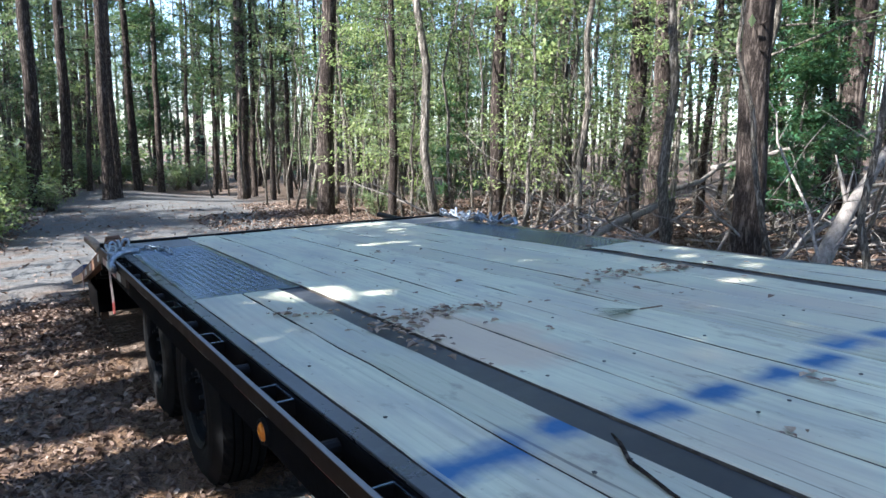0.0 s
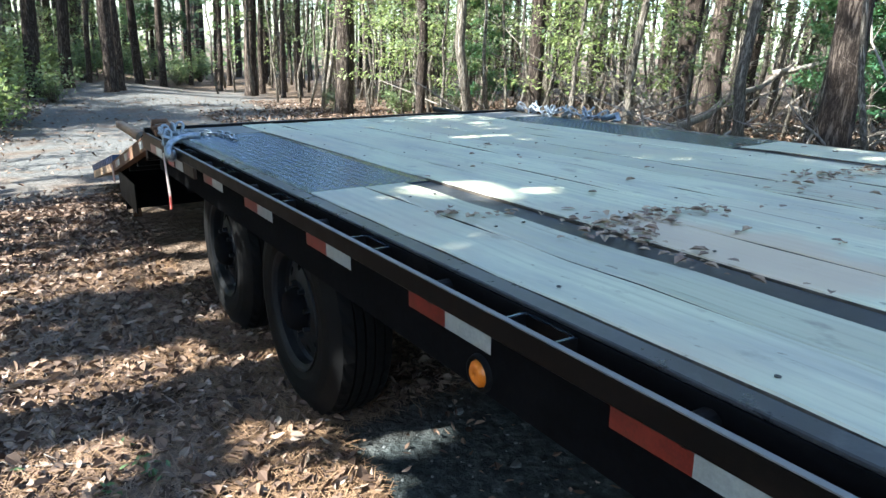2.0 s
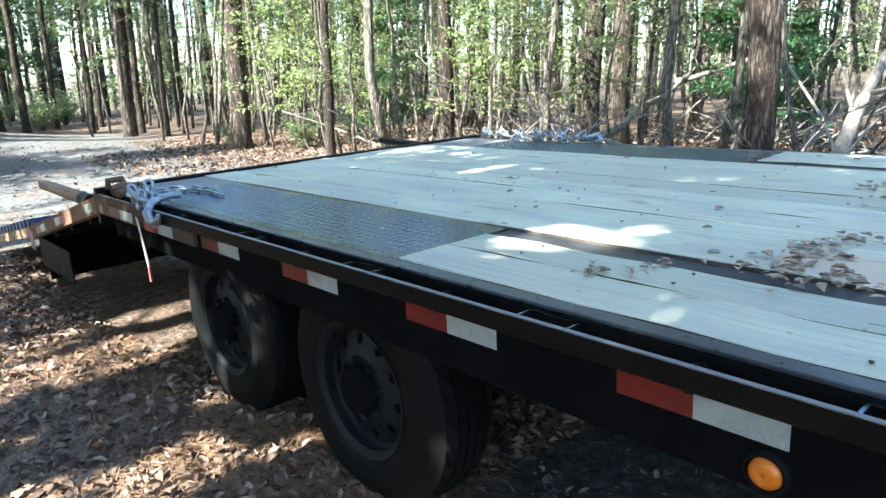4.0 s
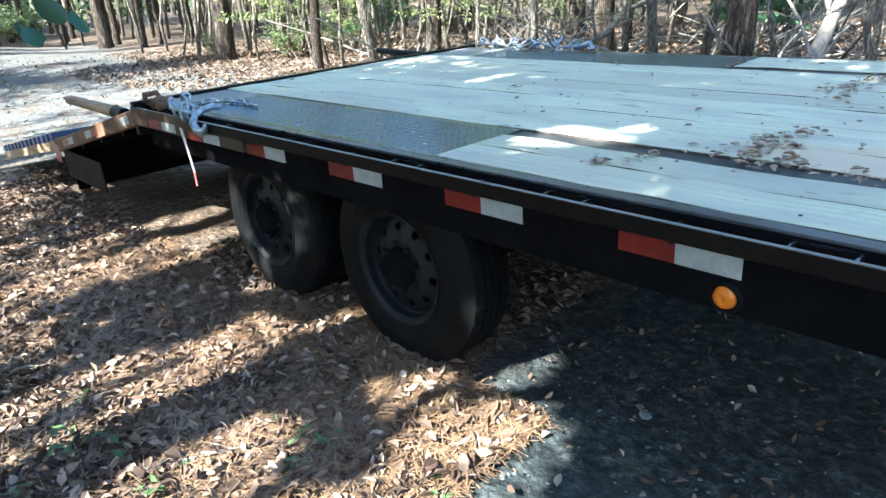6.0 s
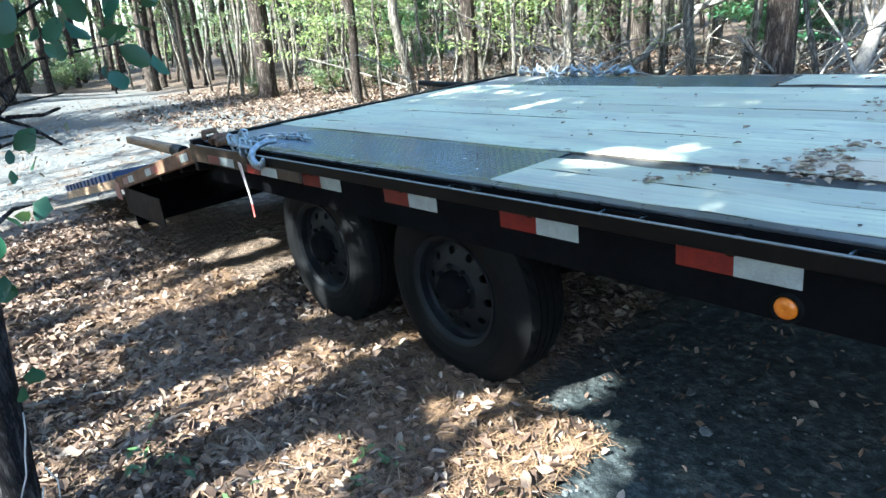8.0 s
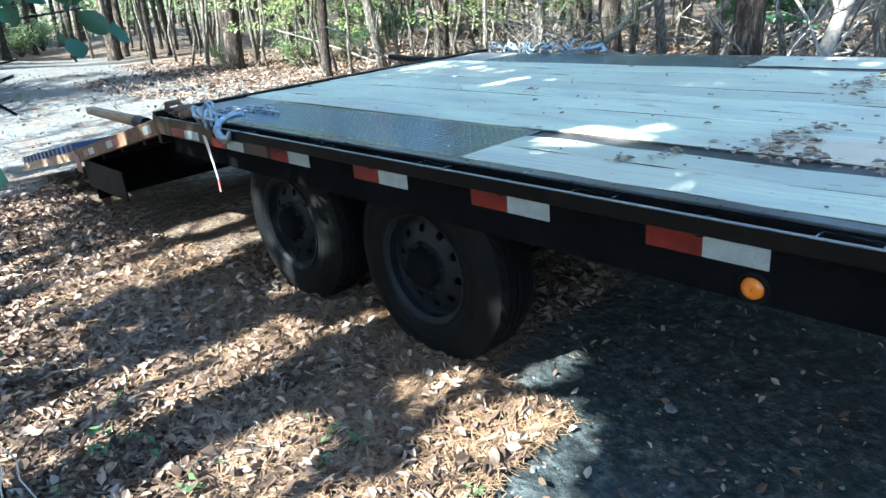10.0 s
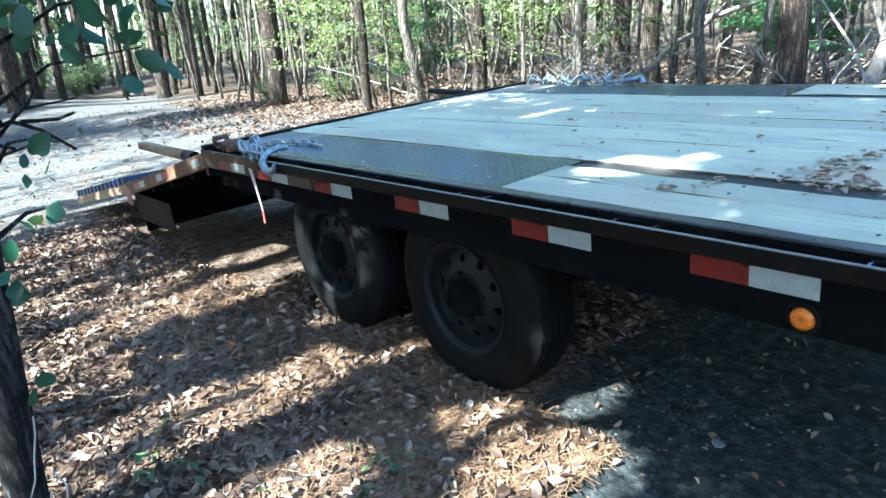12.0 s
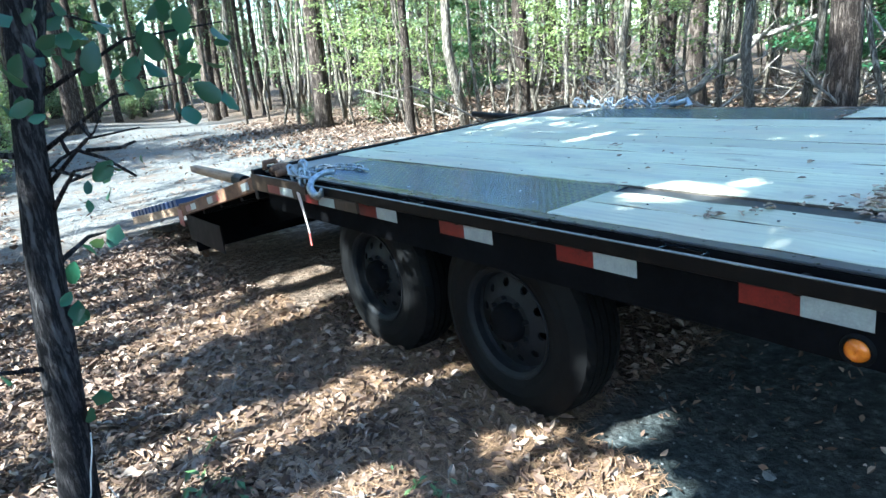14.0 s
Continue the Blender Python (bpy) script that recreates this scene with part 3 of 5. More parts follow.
part("latch_pin", sweep([(0.03, -0.27, ZD + 0.014), (0.035, -0.26, ZD + 0.05), (0.10, -0.255, ZD + 0.052), (0.11, -0.27, ZD + 0.012)], 0.016, 8), RUST, latch, "", True)
part("latch_stub", sweep([(0.0, -0.49, ZD + 0.012), (0.09, -0.47, ZD + 0.018)], [0.018, 0.022], 8), RUST, latch, "", True)
# black cross sheet added to give the dark shade under the tail
part("tail_end_plate", box(0.05, W - 0.05, 1.40, 1.415, 0.06, 0.38, 0.002), SHADOWY, trailer, "black cross sheet added for the shade under the end of the tail")
for x in (0.56, 2.04):
    part("tail_beam", slope_box(x - 0.05, x + 0.05, T0, T1, 0.0, 0.97, 0.12, 0.3), SHADOWY, trailer, "deep black beam under the sloping tail")
part("side_skirt", box(0.03, 0.04, 0.72, 1.46, 0.16, 0.36, 0.002), BLACK, trailer, "black steel support panel below the tail")
part("tail_reflector", box(-0.004, -0.001, 1.42, 1.54, 0.27, 0.40, 0.001), RED, trailer, "red reflector at the tail hinge")
lever = part("ramp_lever", sweep([(0.05, 0.22, 0.725), (0.04, 0.6, 0.735), (0.02, 0.98, 0.748)], [0.036, 0.034, 0.030], 4), TAN, trailer, "weathered tan ramp lever bar lying on the tail", True)
lever_2 = part("ramp_lever", sweep([(W - 0.05, 0.22, 0.725), (W - 0.04, 0.6, 0.735), (W - 0.02, 0.98, 0.748)], [0.028, 0.026, 0.024], 10), BLACK, trailer, "black pipe lever lying on the tail", True)
part("lever_cap", sweep([(W - 0.05, 0.12, 0.722), (W - 0.05, 0.26, 0.724)], 0.037, 14), BLACK, lever_2, "black end cap")
part("lever_cap", sweep([(0.05, 0.12, 0.722), (0.05, 0.26, 0.724)], 0.037, 14), BLACK, lever, "black end cap")


# ---- woods ----


def bark_material(name, dark, light, plate):
    """Rough bark: furrows and flakes drawn out along the trunk."""
    m, t, b = material(name, 0.92, 0.0, 0.15)
    v = coords(t, (1, 1, 0.17))
    v2 = coords(t, (1, 1, 0.45))
    n = noise_tex(t, mix(t, 0.05, v, node_color(t, v2)), plate * 1.5, 8, 0.72)
    flakes = noise_tex(t, v2, plate * 3.5, 6, 0.7)
    furrow = arith(t, "ABSOLUTE", arith(t, "SUBTRACT", n, 0.5))
    h = arith(t, "ADD", arith(t, "MINIMUM", arith(t, "MULTIPLY", furrow, 6.0), 0.6), arith(t, "MULTIPLY", flakes, 0.55))
    o = t.nodes.new("ShaderNodeObjectInfo")
    c = ramp(t, h, [(0.2, tuple(0.4 * q for q in dark)), (0.5, dark), (0.95, light)])
    stain = ramp(t, noise_tex(t, coords(t), 1.1, 4), [(0.45, (0, 0, 0)), (0.65, (0.5, 0.5, 0.5))])
    c = mix(t, stain, c, tuple(0.55 * q for q in dark))
    hs = node(t, "ShaderNodeHueSaturation")
    t.links.new(arith(t, "ADD", arith(t, "MULTIPLY", o.outputs["Random"], 0.5), 0.75), hs.inputs["Value"])
    t.links.new(c, hs.inputs["Color"])
    t.links.new(hs.outputs["Color"], b.inputs["Base Color"])
    bump(t, b, h, 0.9, 0.025)
    return m


def node_color(t, v):
    n = node(t, "ShaderNodeTexNoise", Scale=6.0, Detail=3.0)
    t.links.new(v, n.inputs["Vector"])
    return n.outputs["Color"]


OAK_BARK = bark_material("oak_bark", (0.028, 0.026, 0.029), (0.105, 0.098, 0.10), 22.0)
BARK = bark_material("pine_bark", (0.05, 0.038, 0.031), (0.17, 0.138, 0.115), 11.0)
SMOOTH_BARK = bark_material("grey_bark", (0.12, 0.105, 0.085), (0.32, 0.285, 0.235), 16.0)
DEADWOOD = grained("dead_wood", (0.075, 0.066, 0.057), (0.28, 0.248, 0.215), 9.0, 0.85, stretch=(3, 3, 0.6), strength=0.5, distance=0.006)
NEEDLES = leafy("pine_needles", (0.022, 0.055, 0.026), (0.056, 0.095, 0.038), thin=0.2)
LEAVES = leafy("green_leaves", (0.056, 0.105, 0.058), (0.246, 0.290, 0.155), thin=0.5)
BRIGHT = leafy("bright_leaves", (0.146, 0.220, 0.070), (0.381, 0.430, 0.190), thin=0.5)
OAKLEAF = leafy("oak_leaves", (0.009, 0.050, 0.032), (0.022, 0.090, 0.045), thin=0.2)
DARKLEAF = leafy("dark_leaves", (0.022, 0.075, 0.035), (0.056, 0.140, 0.060), thin=0.35)


def leaf_mesh(name, centres, size, mat, seed, droop=0.3, ratio=0.5):
    """Many folded leaves, one island each, about the centres."""
    g = np.random.default_rng(seed)
    n = len(centres)
    yaw, pitch = g.uniform(0, 2 * np.pi, n), g.normal(-droop, 0.5, n)
    d = np.stack([np.cos(yaw) * np.cos(pitch), np.sin(yaw) * np.cos(pitch), np.sin(pitch)], 1)
    s = np.stack([-np.sin(yaw), np.cos(yaw), g.normal(0, 0.35, n)], 1)
    s /= np.linalg.norm(s, axis=1, keepdims=True)
    ln = size * g.uniform(0.6, 1.3, (n, 1))
    up = np.cross(d, s)
    v = np.stack([centres, centres + d * ln * 0.5 + s * ln * ratio * 0.5 + up * ln * 0.08, centres + d * ln, centres + d * ln * 0.5 - s * ln * ratio * 0.5 + up * ln * 0.08], 1).reshape(-1, 3)
    base = np.arange(n)[:, None] * 4
    f = np.concatenate([base + [0, 1, 2], base + [0, 2, 3]])
    return raw_mesh(name, v.tolist(), f.tolist(), mat)


def round_leaves(name, centres, size, mat, seed):
    """Broad rounded leaves hanging by their stalks, each cupped along its middle."""
    g = np.random.default_rng(seed)
    v, f = [], []
    for c in centres:
        d = Vector((g.normal(0, 0.7), g.normal(0, 0.7), -0.8 + g.normal(0, 0.4))).normalized()
        s = d.cross(Vector((g.normal(), g.normal(), 0.3))).normalized()
        u, ln, o = d.cross(s), size * g.uniform(0.6, 1.25), len(v)
        for q, w in ((0.0, 0.03), (0.18, 0.20), (0.40, 0.31), (0.62, 0.34), (0.82, 0.26), (0.95, 0.12), (1.0, 0.02)):
            m = Vector(c) + d * (ln * q) - u * (ln * 0.12 * q * q)
            e = w * ln * (1 + 0.12 * g.normal())
            v += [tuple(m + s * e + u * (0.25 * e)), tuple(m), tuple(m - s * e + u * (0.25 * e))]
        for k in range(6):
            a = o + 3 * k
            f += [(a, a + 1, a + 4, a + 3), (a + 1, a + 2, a + 5, a + 4)]
    return raw_mesh(name, v, f, mat, True)


def clumps(g, heads, per, spread):
    heads = np.asarray(heads)
    return np.repeat(heads, per, 0) + g.normal(0, 1, (len(heads) * per, 3)) * spread


def trunk_axis(rg, height, wobble, n):
    pts, x, y = [], 0.0, 0.0
    for i in range(n + 1):
        pts.append(Vector((x, y, height * i / n)))
        x += rg.uniform(-wobble, wobble)
        y += rg.uniform(-wobble, wobble)
    return pts


def pine_variant(seed):
    """Tall pine: straight flaking trunk, dead stubs below, needle tufts high up."""
    rg, g = random.Random(seed), np.random.default_rng(seed)
    H = 17.0
    pts = trunk_axis(rg, H, 0.07, 14)
    pts[0].z = -0.25
    pts.insert(1, Vector((0, 0, 0.18)))
    rad = [0.175 * (1 - 0.8 * p.z / H) + 0.02 for p in pts]
    rad[0], rad[1] = 0.27, 0.205
    bm = sweep(pts, rad, 14)
    for v in bm.verts:
        k = 1 + 0.09 * noise.noise((v.co.x * 9 + seed, v.co.y * 9, v.co.z * 1.5))
        v.co.x *= k
        v.co.y *= k
    trunk = mesh_of("trunk", bm, BARK, True)
    bm = bmesh.new()
    heads = []
    for i in range(26):
        z = rg.uniform(8.0, 16.6)
        a, l = rg.uniform(0, 6.28), rg.uniform(0.9, 2.5) * (1.15 - 0.5 * (z - 8) / 9)
        o = pts[min(len(pts) - 1, int(z / H * 14) + 1)]
        tip = Vector((o.x + l * math.cos(a), o.y + l * math.sin(a), z + rg.uniform(-0.1, 0.8)))
        sweep([(o.x, o.y, z), (Vector((o.x, o.y, z)) + tip) / 2 + Vector((0, 0, -0.1)), tip], [0.04, 0.028, 0.008], 5, bm)
        for q in (0.45, 0.7, 0.9, 1.05):
            p = Vector((o.x, o.y, z)).lerp(tip, q)
            heads += [(p.x + rg.uniform(-0.3, 0.3), p.y + rg.uniform(-0.3, 0.3), p.z + rg.uniform(-0.1, 0.25)) for _ in range(2)]
    for i in range(9):
        z, a, l = rg.uniform(2.0, 8.0), rg.uniform(0, 6.28), rg.uniform(0.25, 1.1)
        o = pts[int(z / H * 14) + 1]
        sweep([(o.x, o.y, z), (o.x + l * 0.5 * math.cos(a), o.y + l * 0.5 * math.sin(a), z - 0.05), (o.x + l * math.cos(a), o.y + l * math.sin(a), z - 0.12 + rg.uniform(-0.2, 0.2))], [0.022, 0.014, 0.005], 5, bm)
    limbs = mesh_of("branching", bm, BARK, True)
    crown = leaf_mesh("crown", clumps(g, heads, 14, (0.24, 0.24, 0.16)), 0.22, NEEDLES, seed, 0.0, 0.38)
    return trunk, limbs, crown


def sapling_variant(seed, H, base_r, crown_from, heads_n, per, mat, leaf, wobble=0.12, bark=None):
    """Slender understorey tree with leafy sprays."""
    rg, g = random.Random(seed), np.random.default_rng(seed)
    pts = trunk_axis(rg, H, wobble, 9)
    pts[0].z = -0.15
    trunk = mesh_of("trunk", sweep(pts, [base_r * (1 - 0.82 * i / 9) for i in range(10)], 8), bark or SMOOTH_BARK, True)
    bm, heads = bmesh.new(), []
    for i in range(heads_n):
        z = rg.uniform(crown_from, H)
        o = pts[min(9, int(z / H * 9))].lerp(pts[min(9, int(z / H * 9) + 1)], (z / H * 9) % 1)
        a, l = rg.uniform(0, 6.28), rg.uniform(0.5, 1.5) * (1.2 - 0.55 * z / H) * (1.9 if base_r > 0.1 else 1.0)
        tip = o + Vector((l * math.cos(a), l * math.sin(a), rg.uniform(-0.1, 0.45)))
        sweep([o, o.lerp(tip, 0.5) + Vector((0, 0, 0.07)), tip], [base_r * 0.3, base_r * 0.2, 0.004], 4, bm)
        for q in (0.35, 0.6, 0.8, 1.0):
            p = o.lerp(tip, q)
            heads.append((p.x, p.y, p.z + 0.03))
    limbs = mesh_of("branching", bm, bark or SMOOTH_BARK, True)
    crown = leaf_mesh("crown", clumps(g, heads, per, (0.16, 0.16, 0.06) if base_r < 0.1 else (0.34, 0.34, 0.2)), leaf, mat, seed, 0.15, 0.55)
    return trunk, limbs, crown


PINES = [pine_variant(s) for s in (11, 12, 13)]
SAPS = [sapling_variant(21, 7.0, 0.05, 1.6, 26, 14, LEAVES, 0.10), sapling_variant(22, 5.5, 0.035, 1.0, 26, 16, BRIGHT, 0.10),
        sapling_variant(23, 8.5, 0.065, 2.6, 28, 15, LEAVES, 0.11), sapling_variant(24, 6.5, 0.045, 2.2, 22, 12, DARKLEAF, 0.11)]
THICKET = sapling_variant(25, 6.0, 0.05, 1.0, 36, 44, DARKLEAF, 0.12)
POLES = [sapling_variant(31, 9.0, 0.06, 5.5, 14, 10, LEAVES, 0.11, 0.16), sapling_variant(32, 7.5, 0.045, 5.0, 12, 9, LEAVES, 0.1, 0.2)]


BROADS = [sapling_variant(41, 13.0, 0.13, 4.0, 46, 44, LEAVES, 0.2, 0.16), sapling_variant(42, 11.0, 0.11, 3.0, 40, 44, DARKLEAF, 0.2, 0.18)]


def broad(x, y, v=0, size=1.0, turn=0.0):
    return tree("broadleaf_tree", BROADS[v % 2], place(x, y, 0, turn, size), "grey-barked broadleaf tree with a full green crown", "broadleaf trees of the wood")


def tree(name, meshes, m, label, group):
    t = new(name)
    t.matrix_basis = m
    tagged(t, label, "tree", group)
    for nm, me in zip(("trunk", "branching", "crown"), meshes):
        tagged(part(nm, me, None, t), kind="" if nm == "trunk" else "stuff")
    return t


def pine(x, y, d=0.36, turn=0.0, lean=0.0, lean_to=0.0, v=0):
    return tree("pine_tree", PINES[v % 3], place(x, y, 0, turn, d / 0.39, lean, lean_to), "tall pine with rough grey-brown bark", "pines of the wood")


def sapling(x, y, v=0, size=1.0, turn=0.0, lean=0.0, lean_to=0.0):
    return tree("young_tree", SAPS[v % 4], place(x, y, 0, turn, size, lean, lean_to), "slender young tree with fresh green leaves", "young trees of the wood")


def pole(x, y, v=0, size=1.0, turn=0.0, lean=0.0, lean_to=0.0):
    return tree("thin_tree", POLES[v % 2], place(x, y, 0, turn, size, lean, lean_to), "thin pale bare-stemmed tree", "thin trees of the wood")


# unseen broadleaf and young trees, added sunward to shade the trailer: x, y, kind, size
SHADE = [
    (-4.38, -3.35, 0, 1.0),
    (-3.61, -1.62, 0, 1.0),
    (-3.15, -0.88, 0, 0.7),
    (-3.13, 1.12, 0, 0.85),
    (-10.56, -3.57, 0, 0.85),
    (-8.57, 3.17, 1, 1.0),
    (-4.61, -0.91, 5, 1.0),
    (-5.41, -4.96, 1, 0.85),
    (-6.92, 0.08, 5, 1.2),
    (-3.79, -3.88, 1, 0.55),
    (-5.45, 3.18, 0, 1.0),
    (-8.35, 2.22, 4, 1.2),
    (-3.41, 5.91, 5, 1.2),
    (-3.05, -3.64, 2, 0.8),
    (-3.1, 9.17, 2, 1.0),
    (-3.6, 1.78, 0, 0.85),
    (-8.04, -2.42, 5, 1.0),
    (-6.84, -3.2, 2, 1.2),
    (-4.97, -3.98, 1, 0.55),
    (-12.61, -1.73, 1, 0.85),
    (-5.55, -3.54, 5, 1.0),
    (-4.19, 5.44, 2, 1.0),
    (-3.4, -2.89, 3, 1.0),
    (-8.99, -4.4, 1, 1.0),
]

# trees told apart at the wood's edge: x, y, thickness
TRUNKS = [
    (0.15, 17.5, 0.40),
    (1.15, 20.5, 0.36),
    (1.95, 22.5, 0.19),
    (2.05, 17.9, 0.36),
    (2.35, 18.6, 0.33),
    (3.7, 23.5, 0.32),
    (4.7, 24.5, 0.28),
    (6.4, 27.5, 0.22),
    (6.5, 23.2, 0.22),
    (7.5, 25.5, 0.20),
    (6.40, 18.9, 0.42),
    (7.0, 19.6, 0.22),
    (6.9, 17.2, 0.17),
    (7.6, 17.6, 0.19),
    (8.6, 16.6, 0.12),
    (9.4, 15.3, 0.11),
    (5.80, 10.15, 0.40),
    (7.9, 11.6, 0.10),
    (5.6, 6.45, 0.17),
    (6.3, 7.6, 0.09),
    (5.68, 4.88, 0.14),
    (6.1, 5.0, 0.08),
    (6.72, 4.72, 0.25),
    (6.42, 4.56, 0.07),
    (6.9, 3.85, 0.07),
    (7.2, 3.8, 0.09),
    (6.6, 2.45, 0.10),
    (8.09, 2.89, 0.31),
    (8.02, 2.31, 0.30),
    (10.8, 3.6, 0.17),
    (6.01, -0.65, 0.32),
    (11.9, 2.3, 0.22),
    (12.8, 2.3, 0.25),
    (14.5, 3.0, 0.22),
    (10.2, 0.55, 0.34),
    (9.0, -1.6, 0.30),
]
for i, (x, y, d) in enumerate(TRUNKS):
    if d > 0.15:
        pine(x, y, d, i * 77.0, 0.8 * (i % 3), i * 50.0, v=i)
    else:
        pole(x, y, i, d / 0.1, i * 50.0, 1.5 * (i % 4), i * 70.0)

rng = random.Random(17)


def free(x, y):
    if -2.3 < x < 4.2 and -9.0 < y < 6.5:
        return False
    mid = 0.6 + 0.026 * max(y - 4.0, 0.0) ** 1.6
    return not (y > 2.0 and abs(x - mid) < 2.6 and y < 26)


def scatter(n, x0, x1, y0, y1, gap, used):
    out = []
    for _ in range(n * 12):
        x, y = rng.uniform(x0, x1), rng.uniform(y0, y1)
        if free(x, y) and all((x - a) ** 2 + (y - b) ** 2 > gap * gap for a, b in used):
            out.append((x, y))
            used.append((x, y))
            if len(out) == n:
                break
    return out


USED = [(x, y) for x, y, d in TRUNKS]
for x, y in scatter(44, 10, 32, -6, 18, 1.3, USED) + scatter(50, 9, 32, 16, 40, 1.3, USED):
    pine(x, y, rng.uniform(0.10, 0.28), rng.uniform(0, 360), rng.uniform(0, 1.5), rng.uniform(0, 360), rng.randrange(3))
for x, y in scatter(30, -16, 5, 27, 50, 1.8, USED):
    pine(x, y, rng.uniform(0.2, 0.42), rng.uniform(0, 360), rng.uniform(0, 1.5), rng.uniform(0, 360), rng.randrange(3))
for x, y in scatter(26, -34, -17.0, -24, 24, 2.4, USED):
    pine(x, y, rng.uniform(0.28, 0.42), rng.uniform(0, 360), 0, 0, rng.randrange(3))
# gaps in the crowns on the sunny side, given by the sunlit patches below them: x, y, half width, half depth
GAPS_DECK = [(0.44, -2.50, 0.17, 0.11), (0.60, -2.66, 0.15, 0.03), (0.47, -1.83, 0.03, 0.015), (1.4, -1.39, 0.12, 0.02), (1.78, -0.31, 0.16, 0.02)]
GAPS_GROUND = [
    (-0.27, -1.55, 0.24, 0.06), (0.2, -1.65, 0.12, 0.04), (-0.25, -0.17, 0.38, 0.09), (0.25, -0.05, 0.26, 0.11),
    (0.08, -2.66, 0.15, 0.10), (0.02, -2.32, 0.14, 0.07), (-0.10, -2.62, 0.18, 0.14), (-0.25, -2.82, 0.15, 0.14),
    (0.38, -2.47, 0.14, 0.04), (0.45, 0.42, 0.35, 0.09), (0.0, -0.35, 0.25, 0.05), (0.4, 1.9, 0.3, 0.15),
    (-0.3, 10.3, 1.1, 1.0), (0.8, 5.5, 1.6, 0.35), (-0.3, 4.4, 1.2, 0.25), (1.2, 3.4, 1.2, 0.12), (1.5, 7.5, 1.5, 0.15), (4.43, 7.93, 0.9, 0.5), (5.97, 12.5, 0.9, 0.6),
    (-1.08, -1.19, 0.16, 0.08), (-0.75, -1.72, 0.25, 0.10), (-0.5, -2.15, 0.13, 0.12), (-0.8, -0.12, 0.2, 0.06),
    (-0.48, 1.75, 0.4, 0.2), (-0.8, -2.2, 0.18, 0.12), (-1.1, -1.75, 0.15, 0.1), (-1.0, -0.6, 0.25, 0.06),
    (-0.9, 0.7, 0.4, 0.1), (-1.6, 1.0, 0.4, 0.1), (-1.5, 2.6, 0.6, 0.2), (0.5, -0.88, 0.25, 0.06), (0.24, -1.03, 0.14, 0.06), (0.62, -1.42, 0.14, 0.06),
]


# ground that stays in shade between the patches
DARK_GROUND = [(-0.15, -0.85, 0.55, 0.42), (-0.15, -1.93, 0.45, 0.16), (-0.3, -2.32, 0.2, 0.2), (0.6, -3.4, 0.9, 0.7), (-0.4, 0.75, 0.5, 0.3), (0.9, 0.9, 1.2, 0.8)]


def gap(p):
    """Whether the sun should come through the crown at p."""
    q = p - SUN_DIR * ((p.z - 0.87) / SUN_DIR.z)
    q = p - SUN_DIR * ((p.z - 0.81 - UP.x * q.x - UP.y * q.y) / SUN_DIR.z)
    if 0.0 < q.x < W and FRONT < q.y < REAR:
        spots = GAPS_DECK
    else:
        q = p - SUN_DIR * ((p.z - lie(q.x, q.y)) / SUN_DIR.z)
        spots = GAPS_GROUND
    rough = 0.35 * noise.noise((q.x * 7.0, q.y * 14.0, 5.0))
    if any(((q.x - x) / (rx + 0.05)) ** 2 + ((q.y - y) / (ry + 0.045)) ** 2 < 1.1 + rough for x, y, rx, ry in spots):
        return True
    if spots is GAPS_DECK or any(((q.x - x) / rx) ** 2 + ((q.y - y) / ry) ** 2 < 1.0 for x, y, rx, ry in DARK_GROUND):
        return False
    # elsewhere the light comes through in streaks
    streak = noise.noise((q.x * 1.3, q.y * 4.5, 2.0)) + 0.5 * noise.noise((q.x * 4.0, q.y * 11.0, 8.0))
    return (q.x < 0.05 or q.y > 2.2) and streak > (-0.34 if q.y < -1.3 else -0.14 if q.y < 2.2 else 0.06)


def open_crown(t):
    """Gives a tree a crown of its own without the leaves that would fill the gaps."""
    ob = [c for c in t.children if c.name.startswith("crown")][0]
    m = t.matrix_basis
    old = ob.data
    co = np.empty(len(old.vertices) * 3)
    old.vertices.foreach_get("co", co)
    co = co.reshape(-1, 4, 3)
    keep = [not gap(m @ Vector(q)) for q in co.mean(1)]
    v = co[keep]
    b = np.arange(len(v))[:, None] * 4
    ob.data = raw_mesh("crown", v.reshape(-1, 3).tolist(), np.concatenate([b + [0, 1, 2], b + [0, 2, 3]]).tolist(), old.materials[0])


# unseen dense young trees added to deepen shade on the near ground
for x, y, size in ((-3.7, -2.0, 1.0), (-4.1, -0.8, 1.0), (-3.6, -2.9, 0.9), (-4.3, 0.5, 1.05), (-5.2, -1.5, 1.15)):
    open_crown(tree("young_tree", THICKET, place(x, y, 0, y * 70.0, size), "bushy young tree with dense dark green leaves", "young trees of the wood"))
# the added shade trees, crowns opened where sun should fall
for x, y, v, size in SHADE:
    open_crown(broad(x, y, v, size, x * 97.0) if v < 2 else sapling(x, y, v - 2, size, x * 97.0))
for x, y in scatter(16, -3, 20, -26, -9, 2.4, USED):
    pine(x, y, rng.uniform(0.28, 0.42), rng.uniform(0, 360), 0, 0, rng.randrange(3))
for x, y in scatter(7, 12, 32, -8, 40, 3.0, USED):
    broad(x, y, rng.randrange(2), rng.uniform(0.8, 1.2), rng.uniform(0, 360))
for x, y in scatter(48, 5.4, 13, -3, 26, 0.6, USED) + scatter(110, 12, 28, -4, 38, 0.7, USED):
    pole(x, y, rng.randrange(2), rng.uniform(0.6, 1.3), rng.uniform(0, 360), rng.uniform(0, 9), rng.uniform(0, 360))
